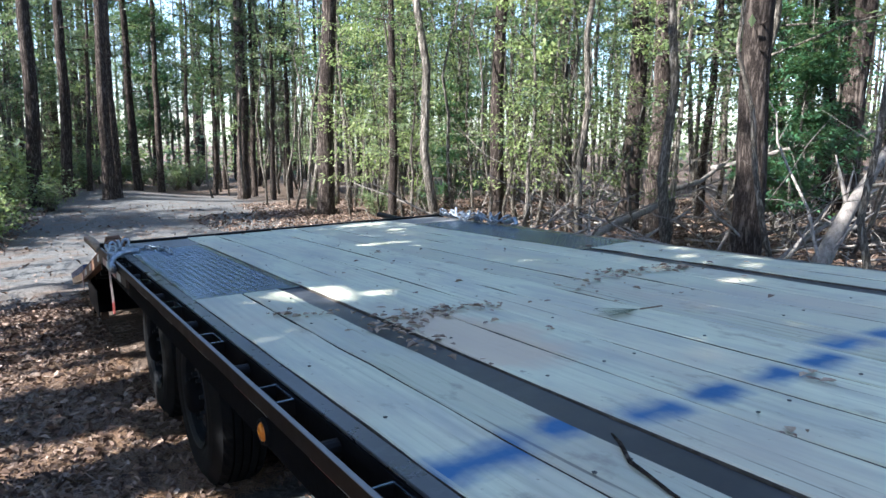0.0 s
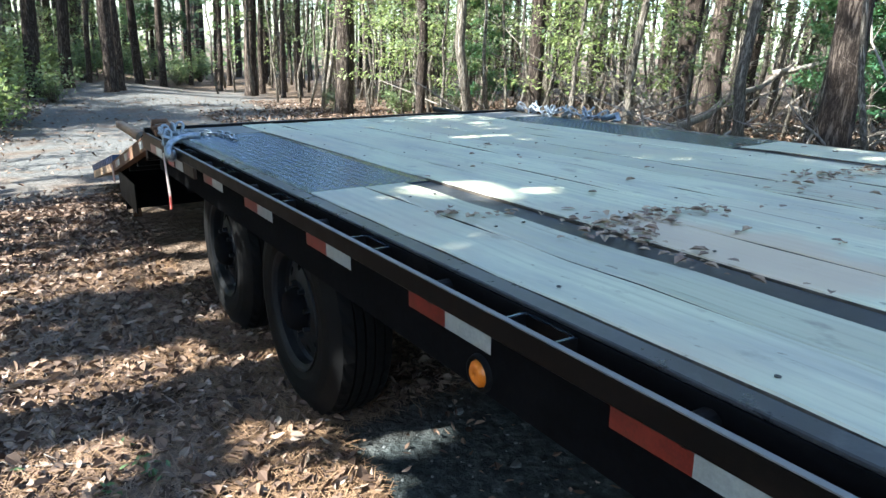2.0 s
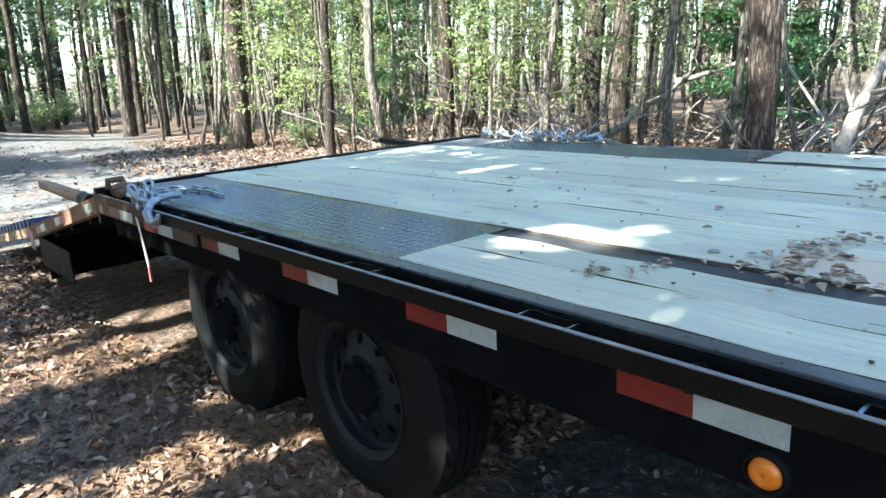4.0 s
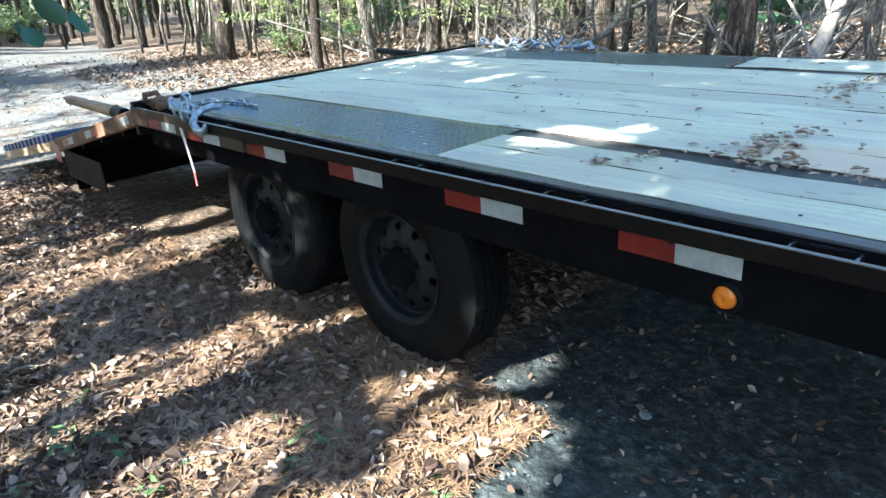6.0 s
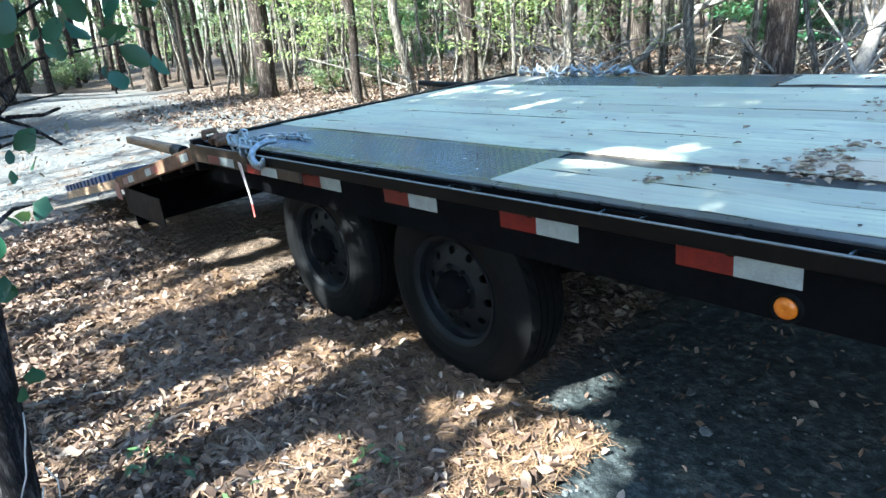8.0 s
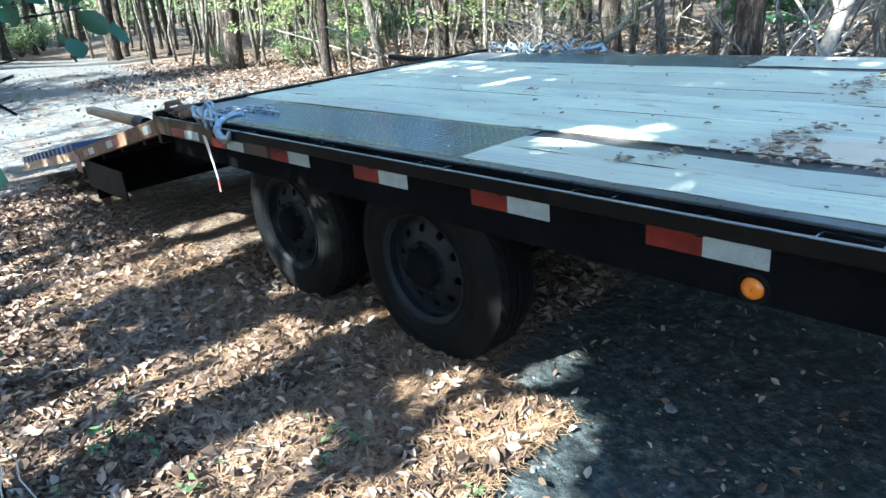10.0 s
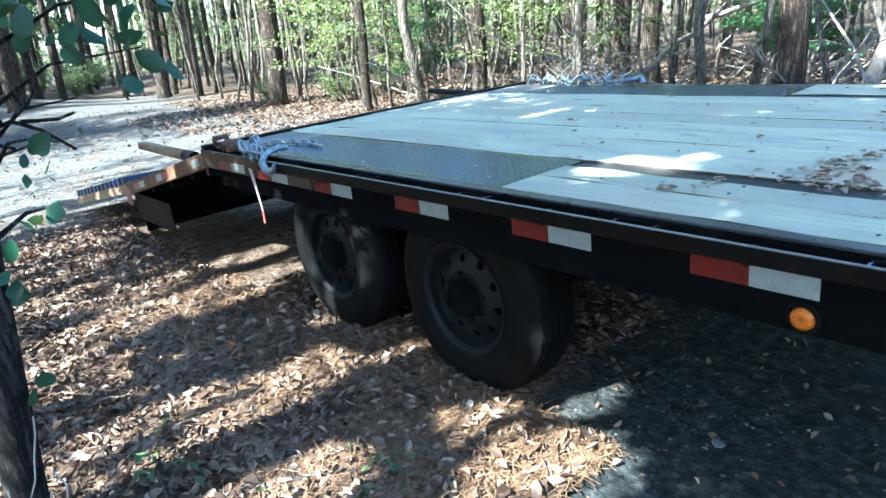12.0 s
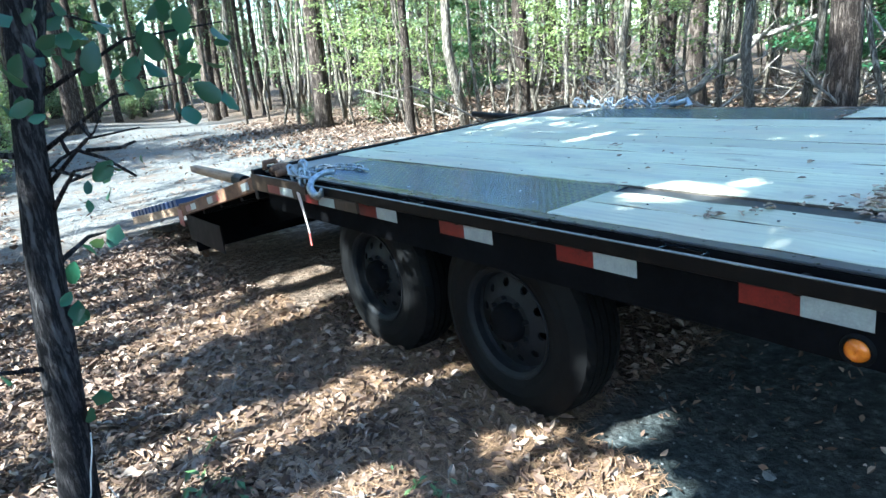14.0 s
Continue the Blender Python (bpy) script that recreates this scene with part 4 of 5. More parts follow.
for x, y in scatter(62, 5.9, 14, 0, 26, 0.6, USED) + scatter(30, 12, 28, -2, 36, 0.8, USED):
    sapling(x, y, rng.randrange(4), rng.uniform(0.6, 1.2), rng.uniform(0, 360), rng.uniform(0, 5), rng.uniform(0, 360))
for x, y in scatter(22, -14, -3.5, 9, 34, 2.0, USED) + scatter(6, -5, 11, 28, 46, 2.4, USED):
    broad(x, y, rng.randrange(2), rng.uniform(0.7, 1.0), rng.uniform(0, 360))
for x, y in scatter(14, -34, -9, -24, 14, 1.3, USED) + scatter(8, -9, 16, -26, -9.5, 1.3, USED):
    sapling(x, y, rng.randrange(4), rng.uniform(0.7, 1.1), rng.uniform(0, 360))
for x, y in scatter(60, -10, 5, 14, 44, 1.1, USED):
    sapling(x, y, rng.randrange(4), rng.uniform(0.6, 1.2), rng.uniform(0, 360), rng.uniform(0, 5), rng.uniform(0, 360))


# sunlit young trees along the front of the wood
for i, (x, y) in enumerate(((5.75, 5.9), (6.2, 6.6), (6.5, 4.1), (6.2, 3.3), (7.0, 3.2), (7.4, 4.7), (6.9, 5.6), (6.3, 8.3), (5.9, 8.9), (7.3, 7.0), (6.6, 1.6), (8.8, 3.9))):
    sapling(x, y, 1 if i % 3 else 0, 0.62 + 0.05 * (i % 5), i * 70.0, 3.0, i * 40.0)


# far woods all round
def far_woods():
    g = np.random.default_rng(5)
    n = 620
    a = g.uniform(0, 2 * np.pi, n)
    r = g.uniform(40, 80, n)
    bm_v, bm_f = [], []
    heads = []
    for i in range(n):
        x, y = r[i] * math.cos(a[i]), r[i] * math.sin(a[i])
        z = lie(x, y)
        w = g.uniform(0.1, 0.22)
        o = len(bm_v)
        h = g.uniform(13, 19)
        for zz, ww in ((-0.5, w * 1.2), (h, w * 0.3)):
            for k in range(6):
                bm_v.append((x + ww * math.cos(k * 1.0472), y + ww * math.sin(k * 1.0472), z + zz))
        bm_f += [(o + k, o + (k + 1) % 6, o + 6 + (k + 1) % 6, o + 6 + k) for k in range(6)]
        for _ in range(10):
            heads.append((x + g.normal(0, 1.6), y + g.normal(0, 1.6), z + g.uniform(0.5, h)))
        for _ in range(8):
            heads.append((x + g.normal(0, 2.5), y + g.normal(0, 2.5), z + g.uniform(0.0, 3.0)))
    t = tagged(new("far_woods", raw_mesh("far_woods", bm_v, bm_f, BARK)), "distant trunks of the surrounding wood", "woods", kind="stuff")
    t2 = tagged(new("far_foliage", leaf_mesh("far_foliage", clumps(g, heads, 9, (0.7, 0.7, 0.4)), 0.5, LEAVES, 6, 0.1, 0.6)), "distant green foliage of the surrounding wood", "woods", kind="stuff")


far_woods()


# ---- forest floor: dry leaves, pine straw, sticks ----
def litter_material():
    m, t, b = material("dry_leaves", 0.75, 0.0, 0.3)
    g = t.nodes.new("ShaderNodeNewGeometry")
    c = ramp(t, g.outputs["Random Per Island"], [(0.0, (0.024, 0.016, 0.012)), (0.3, (0.082, 0.050, 0.034)), (0.62, (0.18, 0.118, 0.080)), (0.85, (0.29, 0.205, 0.150)), (1.0, (0.43, 0.35, 0.285))])
    n = noise_tex(t, coords(t), 60.0, 3)
    t.links.new(mix(t, arith(t, "MULTIPLY", n, 0.5), c, (0.08, 0.05, 0.035)), b.inputs["Base Color"])
    return m


DRY = litter_material()
CRUMBS = grained("dry_crumbs", (0.15, 0.10, 0.068), (0.38, 0.28, 0.20), 14.0, 0.8, vary=0.4)
STRAW = leafy("pine_straw", (0.10, 0.060, 0.037), (0.33, 0.215, 0.13), thin=0.05)


def off_track(x, y):
    if x < 2.5 and ((x > 0.15 and y < -2.3) or (x > -0.3 + 0.25 * noise.noise((x * 3, y * 3, 2)) and y < -2.75)):
        return False
    if 0.1 < x < 2.5 and -0.3 < y < 2.3:
        return False
    mid = 1.5 + 0.026 * max(y - 4.0, 0.0) ** 1.6
    return y < 2.5 or abs(x - mid) > 2.4 or (math.sin(x * 1298.98 + y * 7823.31) * 4375.85) % 1.0 > 0.9


def lies(xy):
    return np.array([lie(x, y) for x, y in xy])


def litter(name, n, x0, x1, y0, y1, size, seed, keep=None):
    """Curled dead leaves lying on the ground."""
    g = np.random.default_rng(seed)
    xy = np.stack([g.uniform(x0, x1, n), g.uniform(y0, y1, n)], 1)
    if keep:
        xy = xy[[keep(x, y) for x, y in xy]]
    n = len(xy)
    z = lies(xy) + g.uniform(0.006, 0.042, n)
    c = np.column_stack([xy, z])
    yaw, pitch, roll = g.uniform(0, 2 * np.pi, n), g.normal(0, 0.38, n), g.normal(0, 0.55, n)
    d = np.stack([np.cos(yaw) * np.cos(pitch), np.sin(yaw) * np.cos(pitch), np.sin(pitch)], 1)
    s = np.stack([-np.sin(yaw) * np.cos(roll), np.cos(yaw) * np.cos(roll), np.sin(roll)], 1)
    up = np.cross(d, s)
    ln, w, cu = size * g.uniform(0.5, 1.4, (n, 1)), g.uniform(0.08, 0.36, (n, 1)), g.uniform(-0.2, 0.4, (n, 1))
    pts = [c - d * ln * 0.5, c - d * ln * 0.15 + s * ln * w + up * ln * cu, c + d * ln * 0.2 + s * ln * w * 0.8 + up * ln * cu, c + d * ln * 0.55 + up * ln * cu * 0.6, c + d * ln * 0.2 - s * ln * w * 0.8 + up * ln * cu, c - d * ln * 0.15 - s * ln * w + up * ln * cu]
    v = np.stack(pts, 1).reshape(-1, 3)
    b = np.arange(n)[:, None] * 6
    f = np.concatenate([b + [0, 1, 2, 3], b + [0, 3, 4, 5]])
    me = raw_mesh(name, v.tolist(), f.tolist(), DRY)
    return tagged(new(name, me), "brown and tan dead leaves covering the ground", "leaf litter", kind="stuff")


def straw(n, x0, x1, y0, y1, seed, bare=-0.15):
    g = np.random.default_rng(seed)
    xy = np.stack([g.uniform(x0, x1, n), g.uniform(y0, y1, n)], 1)
    xy = xy[[off_track(x, y) and noise.noise((x * 1.6, y * 1.6, 9.0)) + 0.5 * noise.noise((x * 5, y * 5, 3.0)) > g.uniform(bare, bare + 0.4) - (0.35 if y < -1.9 and x > -0.9 else 0.0) for x, y in xy]]
    n = len(xy)
    c = np.column_stack([xy, lies(xy) + g.uniform(0.006, 0.036, n)])
    yaw, pitch = g.uniform(0, 2 * np.pi, n), g.normal(0, 0.12, n)
    d = np.stack([np.cos(yaw), np.sin(yaw), pitch], 1) * g.uniform(0.025, 0.075, (n, 1))
    s = np.stack([-np.sin(yaw), np.cos(yaw), 0 * yaw], 1) * 0.0013
    v = np.stack([c - d - s, c + d - s, c + d + s, c - d + s], 1).reshape(-1, 3)
    f = np.arange(n)[:, None] * 4 + [0, 1, 2, 3]
    tagged(new("pine_straw", raw_mesh("pine_straw", v.tolist(), f.tolist(), STRAW)), "reddish-brown fallen pine needles on the ground", "pine straw", kind="stuff")


def among_straw(x, y):
    """Leaves lie thick in the open and thin out where needles cover the ground near the wheels."""
    near = max(0.0, min(1.0, (x + 0.75) / 0.5)) * (1.0 if -3.1 < y < 0.3 else 0.3)
    return off_track(x, y) and (math.sin(x * 1298.98 + y * 7823.31) * 4375.85) % 1.0 > 0.25 * near


litter("leaf_litter", 125000, -3.4, 1.2, -5.4, 3.0, 0.043, 1, among_straw)
litter("leaf_litter", 34000, -9, 9, 1.5, 16, 0.065, 2, off_track)
litter("leaf_litter", 22000, 3.0, 14, -6, 12, 0.08, 3)
litter("leaf_litter", 24000, -10.0, -3.3, -8.0, 3.0, 0.075, 7)
litter("leaf_litter", 16000, -3.4, 6.0, -11.0, -5.3, 0.075, 8, off_track)
litter("leaf_litter", 600, -0.5, 1.3, -4.6, -2.3, 0.03, 6)
straw(52000, -2.6, 1.2, -4.8, 1.6, 4)
straw(30000, -0.8, 0.4, -3.0, 0.3, 41, -0.6)


def fallen(x, y, length, r, yaw, rise, seed, z0=0.03, twigs=5):
    """A crooked dead branch or small log with broken side twigs."""
    rg = random.Random(seed)
    a = radians(yaw)
    d = Vector((math.cos(a), math.sin(a), 0))
    pts = []
    for i in range(8):
        q = i / 7
        p = d * (length * q) + Vector((rg.uniform(-1, 1), rg.uniform(-1, 1), 0)) * length * 0.02 * (i > 0)
        pts.append(Vector((p.x, p.y, r * 0.7 + z0 + rise * q + (lie(x + p.x, y + p.y) - lie(x, y)))))
    ob = new("fallen_branch", mesh_of("fallen_branch", sweep(pts, [r * (1 - 0.7 * i / 7) for i in range(8)], 8), DEADWOOD, True))
    ob.matrix_basis = Matrix.Translation((x, y, lie(x, y)))
    for i in range(twigs):
        o = pts[rg.randrange(2, 7)]
        q = Vector((rg.uniform(-1, 1), rg.uniform(-1, 1), rg.uniform(0.1, 1.1))).normalized() * rg.uniform(0.15, 0.4) * min(length, 2.2)
        part("side_twig", sweep([o, o + q * 0.5 + Vector((0, 0, 0.03)), o + q + Vector((rg.uniform(-.1, .1), rg.uniform(-.1, .1), 0))], [r * 0.35, r * 0.22, r * 0.08], 5), DEADWOOD, ob, "", True)
    return tagged(ob, "grey dead branch fallen on the leaf litter", "branch", "fallen branches")


rng = random.Random(31)


def leaning(a, b, r, seed, twigs=6):
    """A dead trunk or branch from a to b, hung up in the brush."""
    rg = random.Random(seed)
    a, b = G @ Vector(a), G @ Vector(b)
    a.z = lie(a.x, a.y) - 0.02 if a.z - lie(a.x, a.y) < 0.25 else a.z
    o, d = a.copy(), b - a
    pts = [d * (k / 6) + Vector((rg.uniform(-1, 1), rg.uniform(-1, 1), rg.uniform(-1, 1))) * d.length * 0.018 * (0 < k < 6) for k in range(7)]
    ob = new("fallen_branch", mesh_of("fallen_branch", sweep(pts, [r * (1 - 0.6 * k / 6) for k in range(7)], 9), DEADWOOD, True))
    ob.matrix_basis = Matrix.Translation(o)
    for k in range(twigs):
        p = pts[rg.randrange(1, 7)]
        q = (d.normalized() * 0.5 + Vector((rg.uniform(-1, 1), rg.uniform(-1, 1), rg.uniform(-0.4, 1.0)))).normalized() * rg.uniform(0.3, 0.9)
        part("side_twig", sweep([p, p + q * 0.5 + Vector((0, 0, rg.uniform(-.06, .06))), p + q], [r * 0.3, r * 0.2, r * 0.07], 5), DEADWOOD, ob, "", True)
    return tagged(ob, "long grey dead limb propped in the brush", "branch", "fallen branches")


for i, (a, b, r) in enumerate((
        ((5.7, 1.85, -0.02), (8.79, 1.68, 0.99), 0.07), ((8.6, 1.7, 0.95), (10.29, 0.2, 1.45), 0.05), ((6.2, -1.27, -0.02), (7.4, -1.36, 1.25), 0.10),
        ((6.3, -0.74, 0.1), (8.07, -0.95, 0.76), 0.035), ((5.9, -0.31, 0.1), (6.43, -0.52, 1.06), 0.022), ((5.8, 1.13, 0.05), (6.99, 0.74, 0.54), 0.03),
        ((6.0, 2.95, 0.1), (7.03, 2.61, 0.82), 0.02), ((6.98, 2.93, 0.3), (7.05, 2.86, 1.33), 0.03), ((6.2, -0.88, 0.1), (7.23, -0.86, 0.64), 0.025))):
    leaning(a, b, r, 400 + i)
for i in range(32):
    a = Vector((rng.uniform(5.6, 9.5), rng.uniform(-2.5, 4.5), 0.0))
    turn, l = rng.uniform(0, 6.28), rng.uniform(1.2, 3.6)
    up = rng.uniform(0.15, 0.9)
    b = a + Vector((l * math.cos(turn) * math.cos(up), l * math.sin(turn) * math.cos(up), l * math.sin(up)))
    leaning((a.x, a.y, lie(a.x, a.y) + 0.03), (b.x, b.y, b.z + lie(a.x, a.y)), rng.uniform(0.007, 0.020), 600 + i, rng.randrange(4, 9))
for x, y, size in ((8.6, 0.4, 0.55), (7.5, -0.2, 0.5), (9.6, 1.3, 0.6), (6.9, 6.3, 0.5)):
    tree("young_tree", THICKET, place(x, y, 0, x * 70.0, size), "bushy young tree with dense dark green leaves", "young trees of the wood")
for i in range(80):
    x, y = rng.uniform(4.8, 12), rng.uniform(-3, 7)
    fallen(x, y, rng.uniform(0.8, 3.0), rng.uniform(0.008, 0.025), rng.uniform(0, 360), rng.choice((0, 0.1, 0.4, 0.8)), 200 + i)
for i in range(110):
    x, y = rng.uniform(-2.2, -0.25), rng.uniform(-4.2, 1.8)
    fallen(x, y, rng.uniform(0.12, 0.6), rng.uniform(0.002, 0.007), rng.uniform(0, 360), 0.01, 300 + i, 0.012, 1)


for x, y, l, r, yaw in ((-0.878, -1.96, 0.42, 0.008, -29), (-1.147, -0.814, 0.38, 0.010, -37), (-0.62, -1.02, 0.33, 0.006, 62), (-0.9, -1.4, 0.3, 0.005, 40)):
    fallen(x, y, l, r, yaw, 0.01, int(900 + 10 * x), 0.02, 2)


# ---- shrubs ----
def shrub_variant(seed, mat, r, n, leaf):
    g, rg = np.random.default_rng(seed), random.Random(seed)
    bm, heads = bmesh.new(), []
    for i in range(n):
        a, l = rg.uniform(0, 6.28), rg.uniform(0.3, 1.0) * r
        tip = Vector((l * math.cos(a), l * math.sin(a), rg.uniform(0.4, 1.5) * r))
        sweep([(0, 0, -0.05), tip * 0.5 + Vector((0, 0, 0.1 * r)), tip], [0.012, 0.008, 0.003], 4, bm)
        heads += [tuple(tip * q) for q in (0.6, 0.8, 1.0)]
    return mesh_of("branching", bm, SMOOTH_BARK, True), leaf_mesh("foliage", clumps(g, heads, 16, 0.13 * r), leaf, mat, seed, 0.1, 0.6)


SHRUBS = [shrub_variant(51, BRIGHT, 1.0, 26, 0.13), shrub_variant(52, LEAVES, 0.8, 22, 0.11)]


def shrub(x, y, v, size, turn):
    t = new("shrub")
    t.matrix_basis = place(x, y, 0, turn, size)
    tagged(t, "bright green leafy shrub" if v == 0 else "green leafy undergrowth shrub", "shrub", "shrubs of the undergrowth")
    for nm, me in zip(("branching", "foliage"), SHRUBS[v]):
        tagged(part(nm, me, None, t), kind="stuff")


for x, y, v, sz in ((-1.2, 17.0, 0, 1.3), (-0.4, 19.5, 0, 1.2), (-2.6, 15.5, 0, 1.3), (0.6, 22.0, 0, 0.9), (6.4, 8.6, 1, 0.6), (7.4, 8.2, 1, 0.55), (5.9, 10.6, 1, 0.5), (-4.5, 13.0, 0, 1.2), (-6, 18, 1, 1.5), (-3.5, 22, 1, 1.4), (-1.15, 9.6, 0, 0.75), (-0.9, 10.9, 0, 0.8), (-1.5, 11.6, 0, 1.0), (0.4, 15.5, 1, 0.8), (2.0, 25.5, 1, 1.1), (3.4, 27.0, 1, 1.2), (4.6, 28.5, 1, 1.1), (5.6, 26.2, 1, 1.0), (1.0, 28.0, 1, 1.3), (6.6, 29.0, 1, 1.2), (2.8, 31.0, 1, 1.4), (4.2, 33.0, 1, 1.5), (7.6, 31.0, 1, 1.3), (-0.6, 27.0, 1, 1.3)):
    shrub(x, y, v, sz, x * 50)


# ---- the slim tree beside the camera's standing place ----
PALEVINE = grained("pale_vine", (0.30, 0.28, 0.25), (0.55, 0.53, 0.48), 30.0, 0.8)


def near_tree():
    rg, g = random.Random(77), np.random.default_rng(77)
    t = new("oak_sapling")
    stand = G @ pose(-1.371, -1.668, -0.271, -0.47, -1.78, -1.9) @ Matrix.Diagonal((1.12, 1.12, 1.12, 1))
    t.matrix_basis = stand
    tagged(t, "slim dark-barked oak with sparse green leaves", "tree")
    pts = [Vector(p) for p in ((-0.02, 0, -0.1), (0.01, 0, 0.08), (0.05, 0, 0.38), (0.10, 0, 0.74), (0.15, 0.0, 1.07), (0.21, 0.0, 1.38), (0.28, 0.0, 1.67), (0.42, 0.02, 2.5), (0.56, 0.1, 4.2), (0.7, 0.1, 6.8))]
    bm = sweep(pts, [0.075, 0.060, 0.051, 0.047, 0.045, 0.043, 0.040, 0.036, 0.026, 0.010], 18)
    for v in bm.verts:
        k = 1 + 0.10 * noise.noise((v.co.x * 14, v.co.y * 14, v.co.z * 4)) + 0.05 * noise.noise((v.co.x * 40, v.co.y * 40, v.co.z * 14))
        v.co.x, v.co.y = v.co.x * k, v.co.y * k
    part("trunk", bm, OAK_BARK, t, "", True)
    heads = []
    # (height, yaw, reach, rise)
    for z, yaw, l, rise in ((1.02, 50, 0.26, 0.02), (1.14, 20, 0.22, 0.10), (1.62, 62, 0.55, 0.02), (1.72, 30, 0.5, -0.02), (1.8, 85, 0.6, -0.05), (1.9, 48, 0.75, -0.08), (1.95, 120, 0.5, 0.0), (2.2, 10, 0.8, 0.1), (2.4, 75, 0.8, 0.1), (2.9, 200, 0.9, 0.3), (3.2, 140, 0.9, 0.3), (3.5, 300, 0.9, 0.4), (4.2, 40, 0.9, 0.4), (4.8, 250, 0.8, 0.4), (5.4, 130, 0.7, 0.4), (6.0, 10, 0.6, 0.4), (0.75, 200, 0.3, 0.08), (1.3, 170, 0.5, 0.1)):
        a = radians(yaw)
        o = Vector((0.165 * z - 0.004 * z * z, 0, z))
        tip = o + Vector((l * math.cos(a), l * math.sin(a), rise))
        mid = o.lerp(tip, 0.5) + Vector((rg.uniform(-.04, .04), rg.uniform(-.04, .04), 0.03))
        part("limb", sweep([o, mid, tip], [0.009, 0.006, 0.0025], 6), OAK_BARK, t, "", True)
        n = 4 if z < 1.2 else 9
        for k in range(n):
            q = 0.55 + 0.5 * k / n if z < 1.2 else 0.3 + 0.75 * k / n
            p = o.lerp(tip, q)
            heads.append((p.x + rg.uniform(-.06, .06), p.y + rg.uniform(-.06, .06), p.z + rg.uniform(-.05, .03)))
    for hx, hz in ((0.26, 1.59), (0.36, 1.56), (0.39, 1.44), (0.49, 1.48), (0.56, 1.44), (0.28, 1.51), (0.65, 1.53), (0.22, 1.5), (0.55, 1.58), (0.19, 1.42), (0.57, 1.39), (0.48, 1.55)):
        heads += [(hx + rg.uniform(-.05, .05), -0.2 + rg.uniform(-.12, .12), hz + rg.uniform(-.02, .06)) for _ in range(4)]
    for hx, hz in ((0.325, 1.27), (0.34, 1.275), (0.40, 1.265)):
        heads.append((hx, -0.2, hz))
    for tip in ((0.68, -0.2, 1.56), (0.58, -0.22, 1.43), (0.42, -0.2, 1.34), (0.34, -0.2, 1.27)):
        o = Vector((0.165 * tip[2] - 0.02, 0, tip[2] - 0.12))
        part("limb", sweep([o, o.lerp(Vector(tip), 0.5) + Vector((0, 0, 0.05)), tip], [0.007, 0.004, 0.002], 6), OAK_BARK, t, "", True)
    for pp in (((0.19, 0.0, 1.24), (0.25, -0.04, 1.29), (0.30, -0.05, 1.31), (0.34, -0.05, 1.34), (0.37, -0.05, 1.385)), ((0.29, -0.05, 1.305), (0.35, -0.05, 1.27), (0.41, -0.05, 1.21)), ((0.27, -0.045, 1.30), (0.26, -0.05, 1.345)), ((0.31, -0.05, 1.30), (0.39, -0.05, 1.29), (0.43, -0.06, 1.30)), ((0.33, -0.05, 1.33), (0.31, -0.06, 1.37)), ((0.22, -0.03, 1.27), (0.28, -0.06, 1.24))):
        part("limb", sweep(pp, [0.0055 - 0.0009 * k for k in range(len(pp))], 6), OAK_BARK, t, "", True)
    for p in ((0.15, -0.05, 0.66), (0.14, -0.06, 0.64), (0.20, -0.03, 0.90), (0.19, -0.05, 0.93), (0.18, -0.06, 0.96), (0.20, -0.04, 0.88)):
        heads.append(p)
    tagged(part("crown", round_leaves("crown", heads, 0.058, OAKLEAF, 9), None, t, "large dark green oak leaves"), kind="stuff")
    for i, pp in enumerate((((0.06, -0.15, 0.0), (0.04, -0.11, 0.36), (0.075, -0.10, 0.42), (0.09, -0.10, 0.48), (0.11, -0.10, 0.54), (0.12, -0.09, 0.585)), ((0.2, -0.14, 0.0), (0.125, -0.11, 0.32), (0.135, -0.10, 0.37), (0.12, -0.09, 0.415)), ((0.03, -0.15, 0.0), (0.08, -0.11, 0.32), (0.10, -0.10, 0.37)))):
        ob = new("bare_vine", mesh_of("bare_vine", sweep(pp, 0.0022, 6), PALEVINE, True))
        ob.matrix_basis = stand
        tagged(ob, "pale dry vine stem at the foot of the oak", "vine", "vine stems")


near_tree()


# ---- seedlings in the leaf litter ----
SEEDLEAF = leafy("seedling_leaves", (0.034, 0.080, 0.035), (0.101, 0.170, 0.060), thin=0.25)


def seedling_mesh(seed):
    g = np.random.default_rng(seed)
    heads = g.normal(0, 1, (9, 3)) * (0.035, 0.035, 0.02) + (0, 0, 0.06)
    return leaf_mesh("leaves", heads, 0.04, SEEDLEAF, seed, 0.1, 0.45)


SEED = [seedling_mesh(k) for k in (1, 2)]
rng = random.Random(8)
for x, y in ((-0.94, -1.63), (-0.87, -1.71), (-0.98, -1.72), (-1.167, -1.79), (-0.89, -2.10), (-0.45, -2.22), (-0.545, -2.32), (-0.42, -2.30), (-1.3, -1.2), (-0.85, -1.4), (-1.9, -0.5), (-1.6, 0.6), (-0.7, -2.55), (-0.35, -2.75)):
    sd = new("seedling")
    sd.matrix_basis = place(x, y, 0, rng.uniform(0, 360), rng.uniform(0.7, 1.2))
    tagged(sd, "small green seedling among dead leaves", "seedling", "seedlings")
    tagged(part("leaves", SEED[rng.randrange(2)], None, sd), kind="stuff")
    part("stem", sweep([(0, 0, -0.02), (0.005, 0, 0.06)], 0.0025, 5), SMOOTH_BARK, sd)


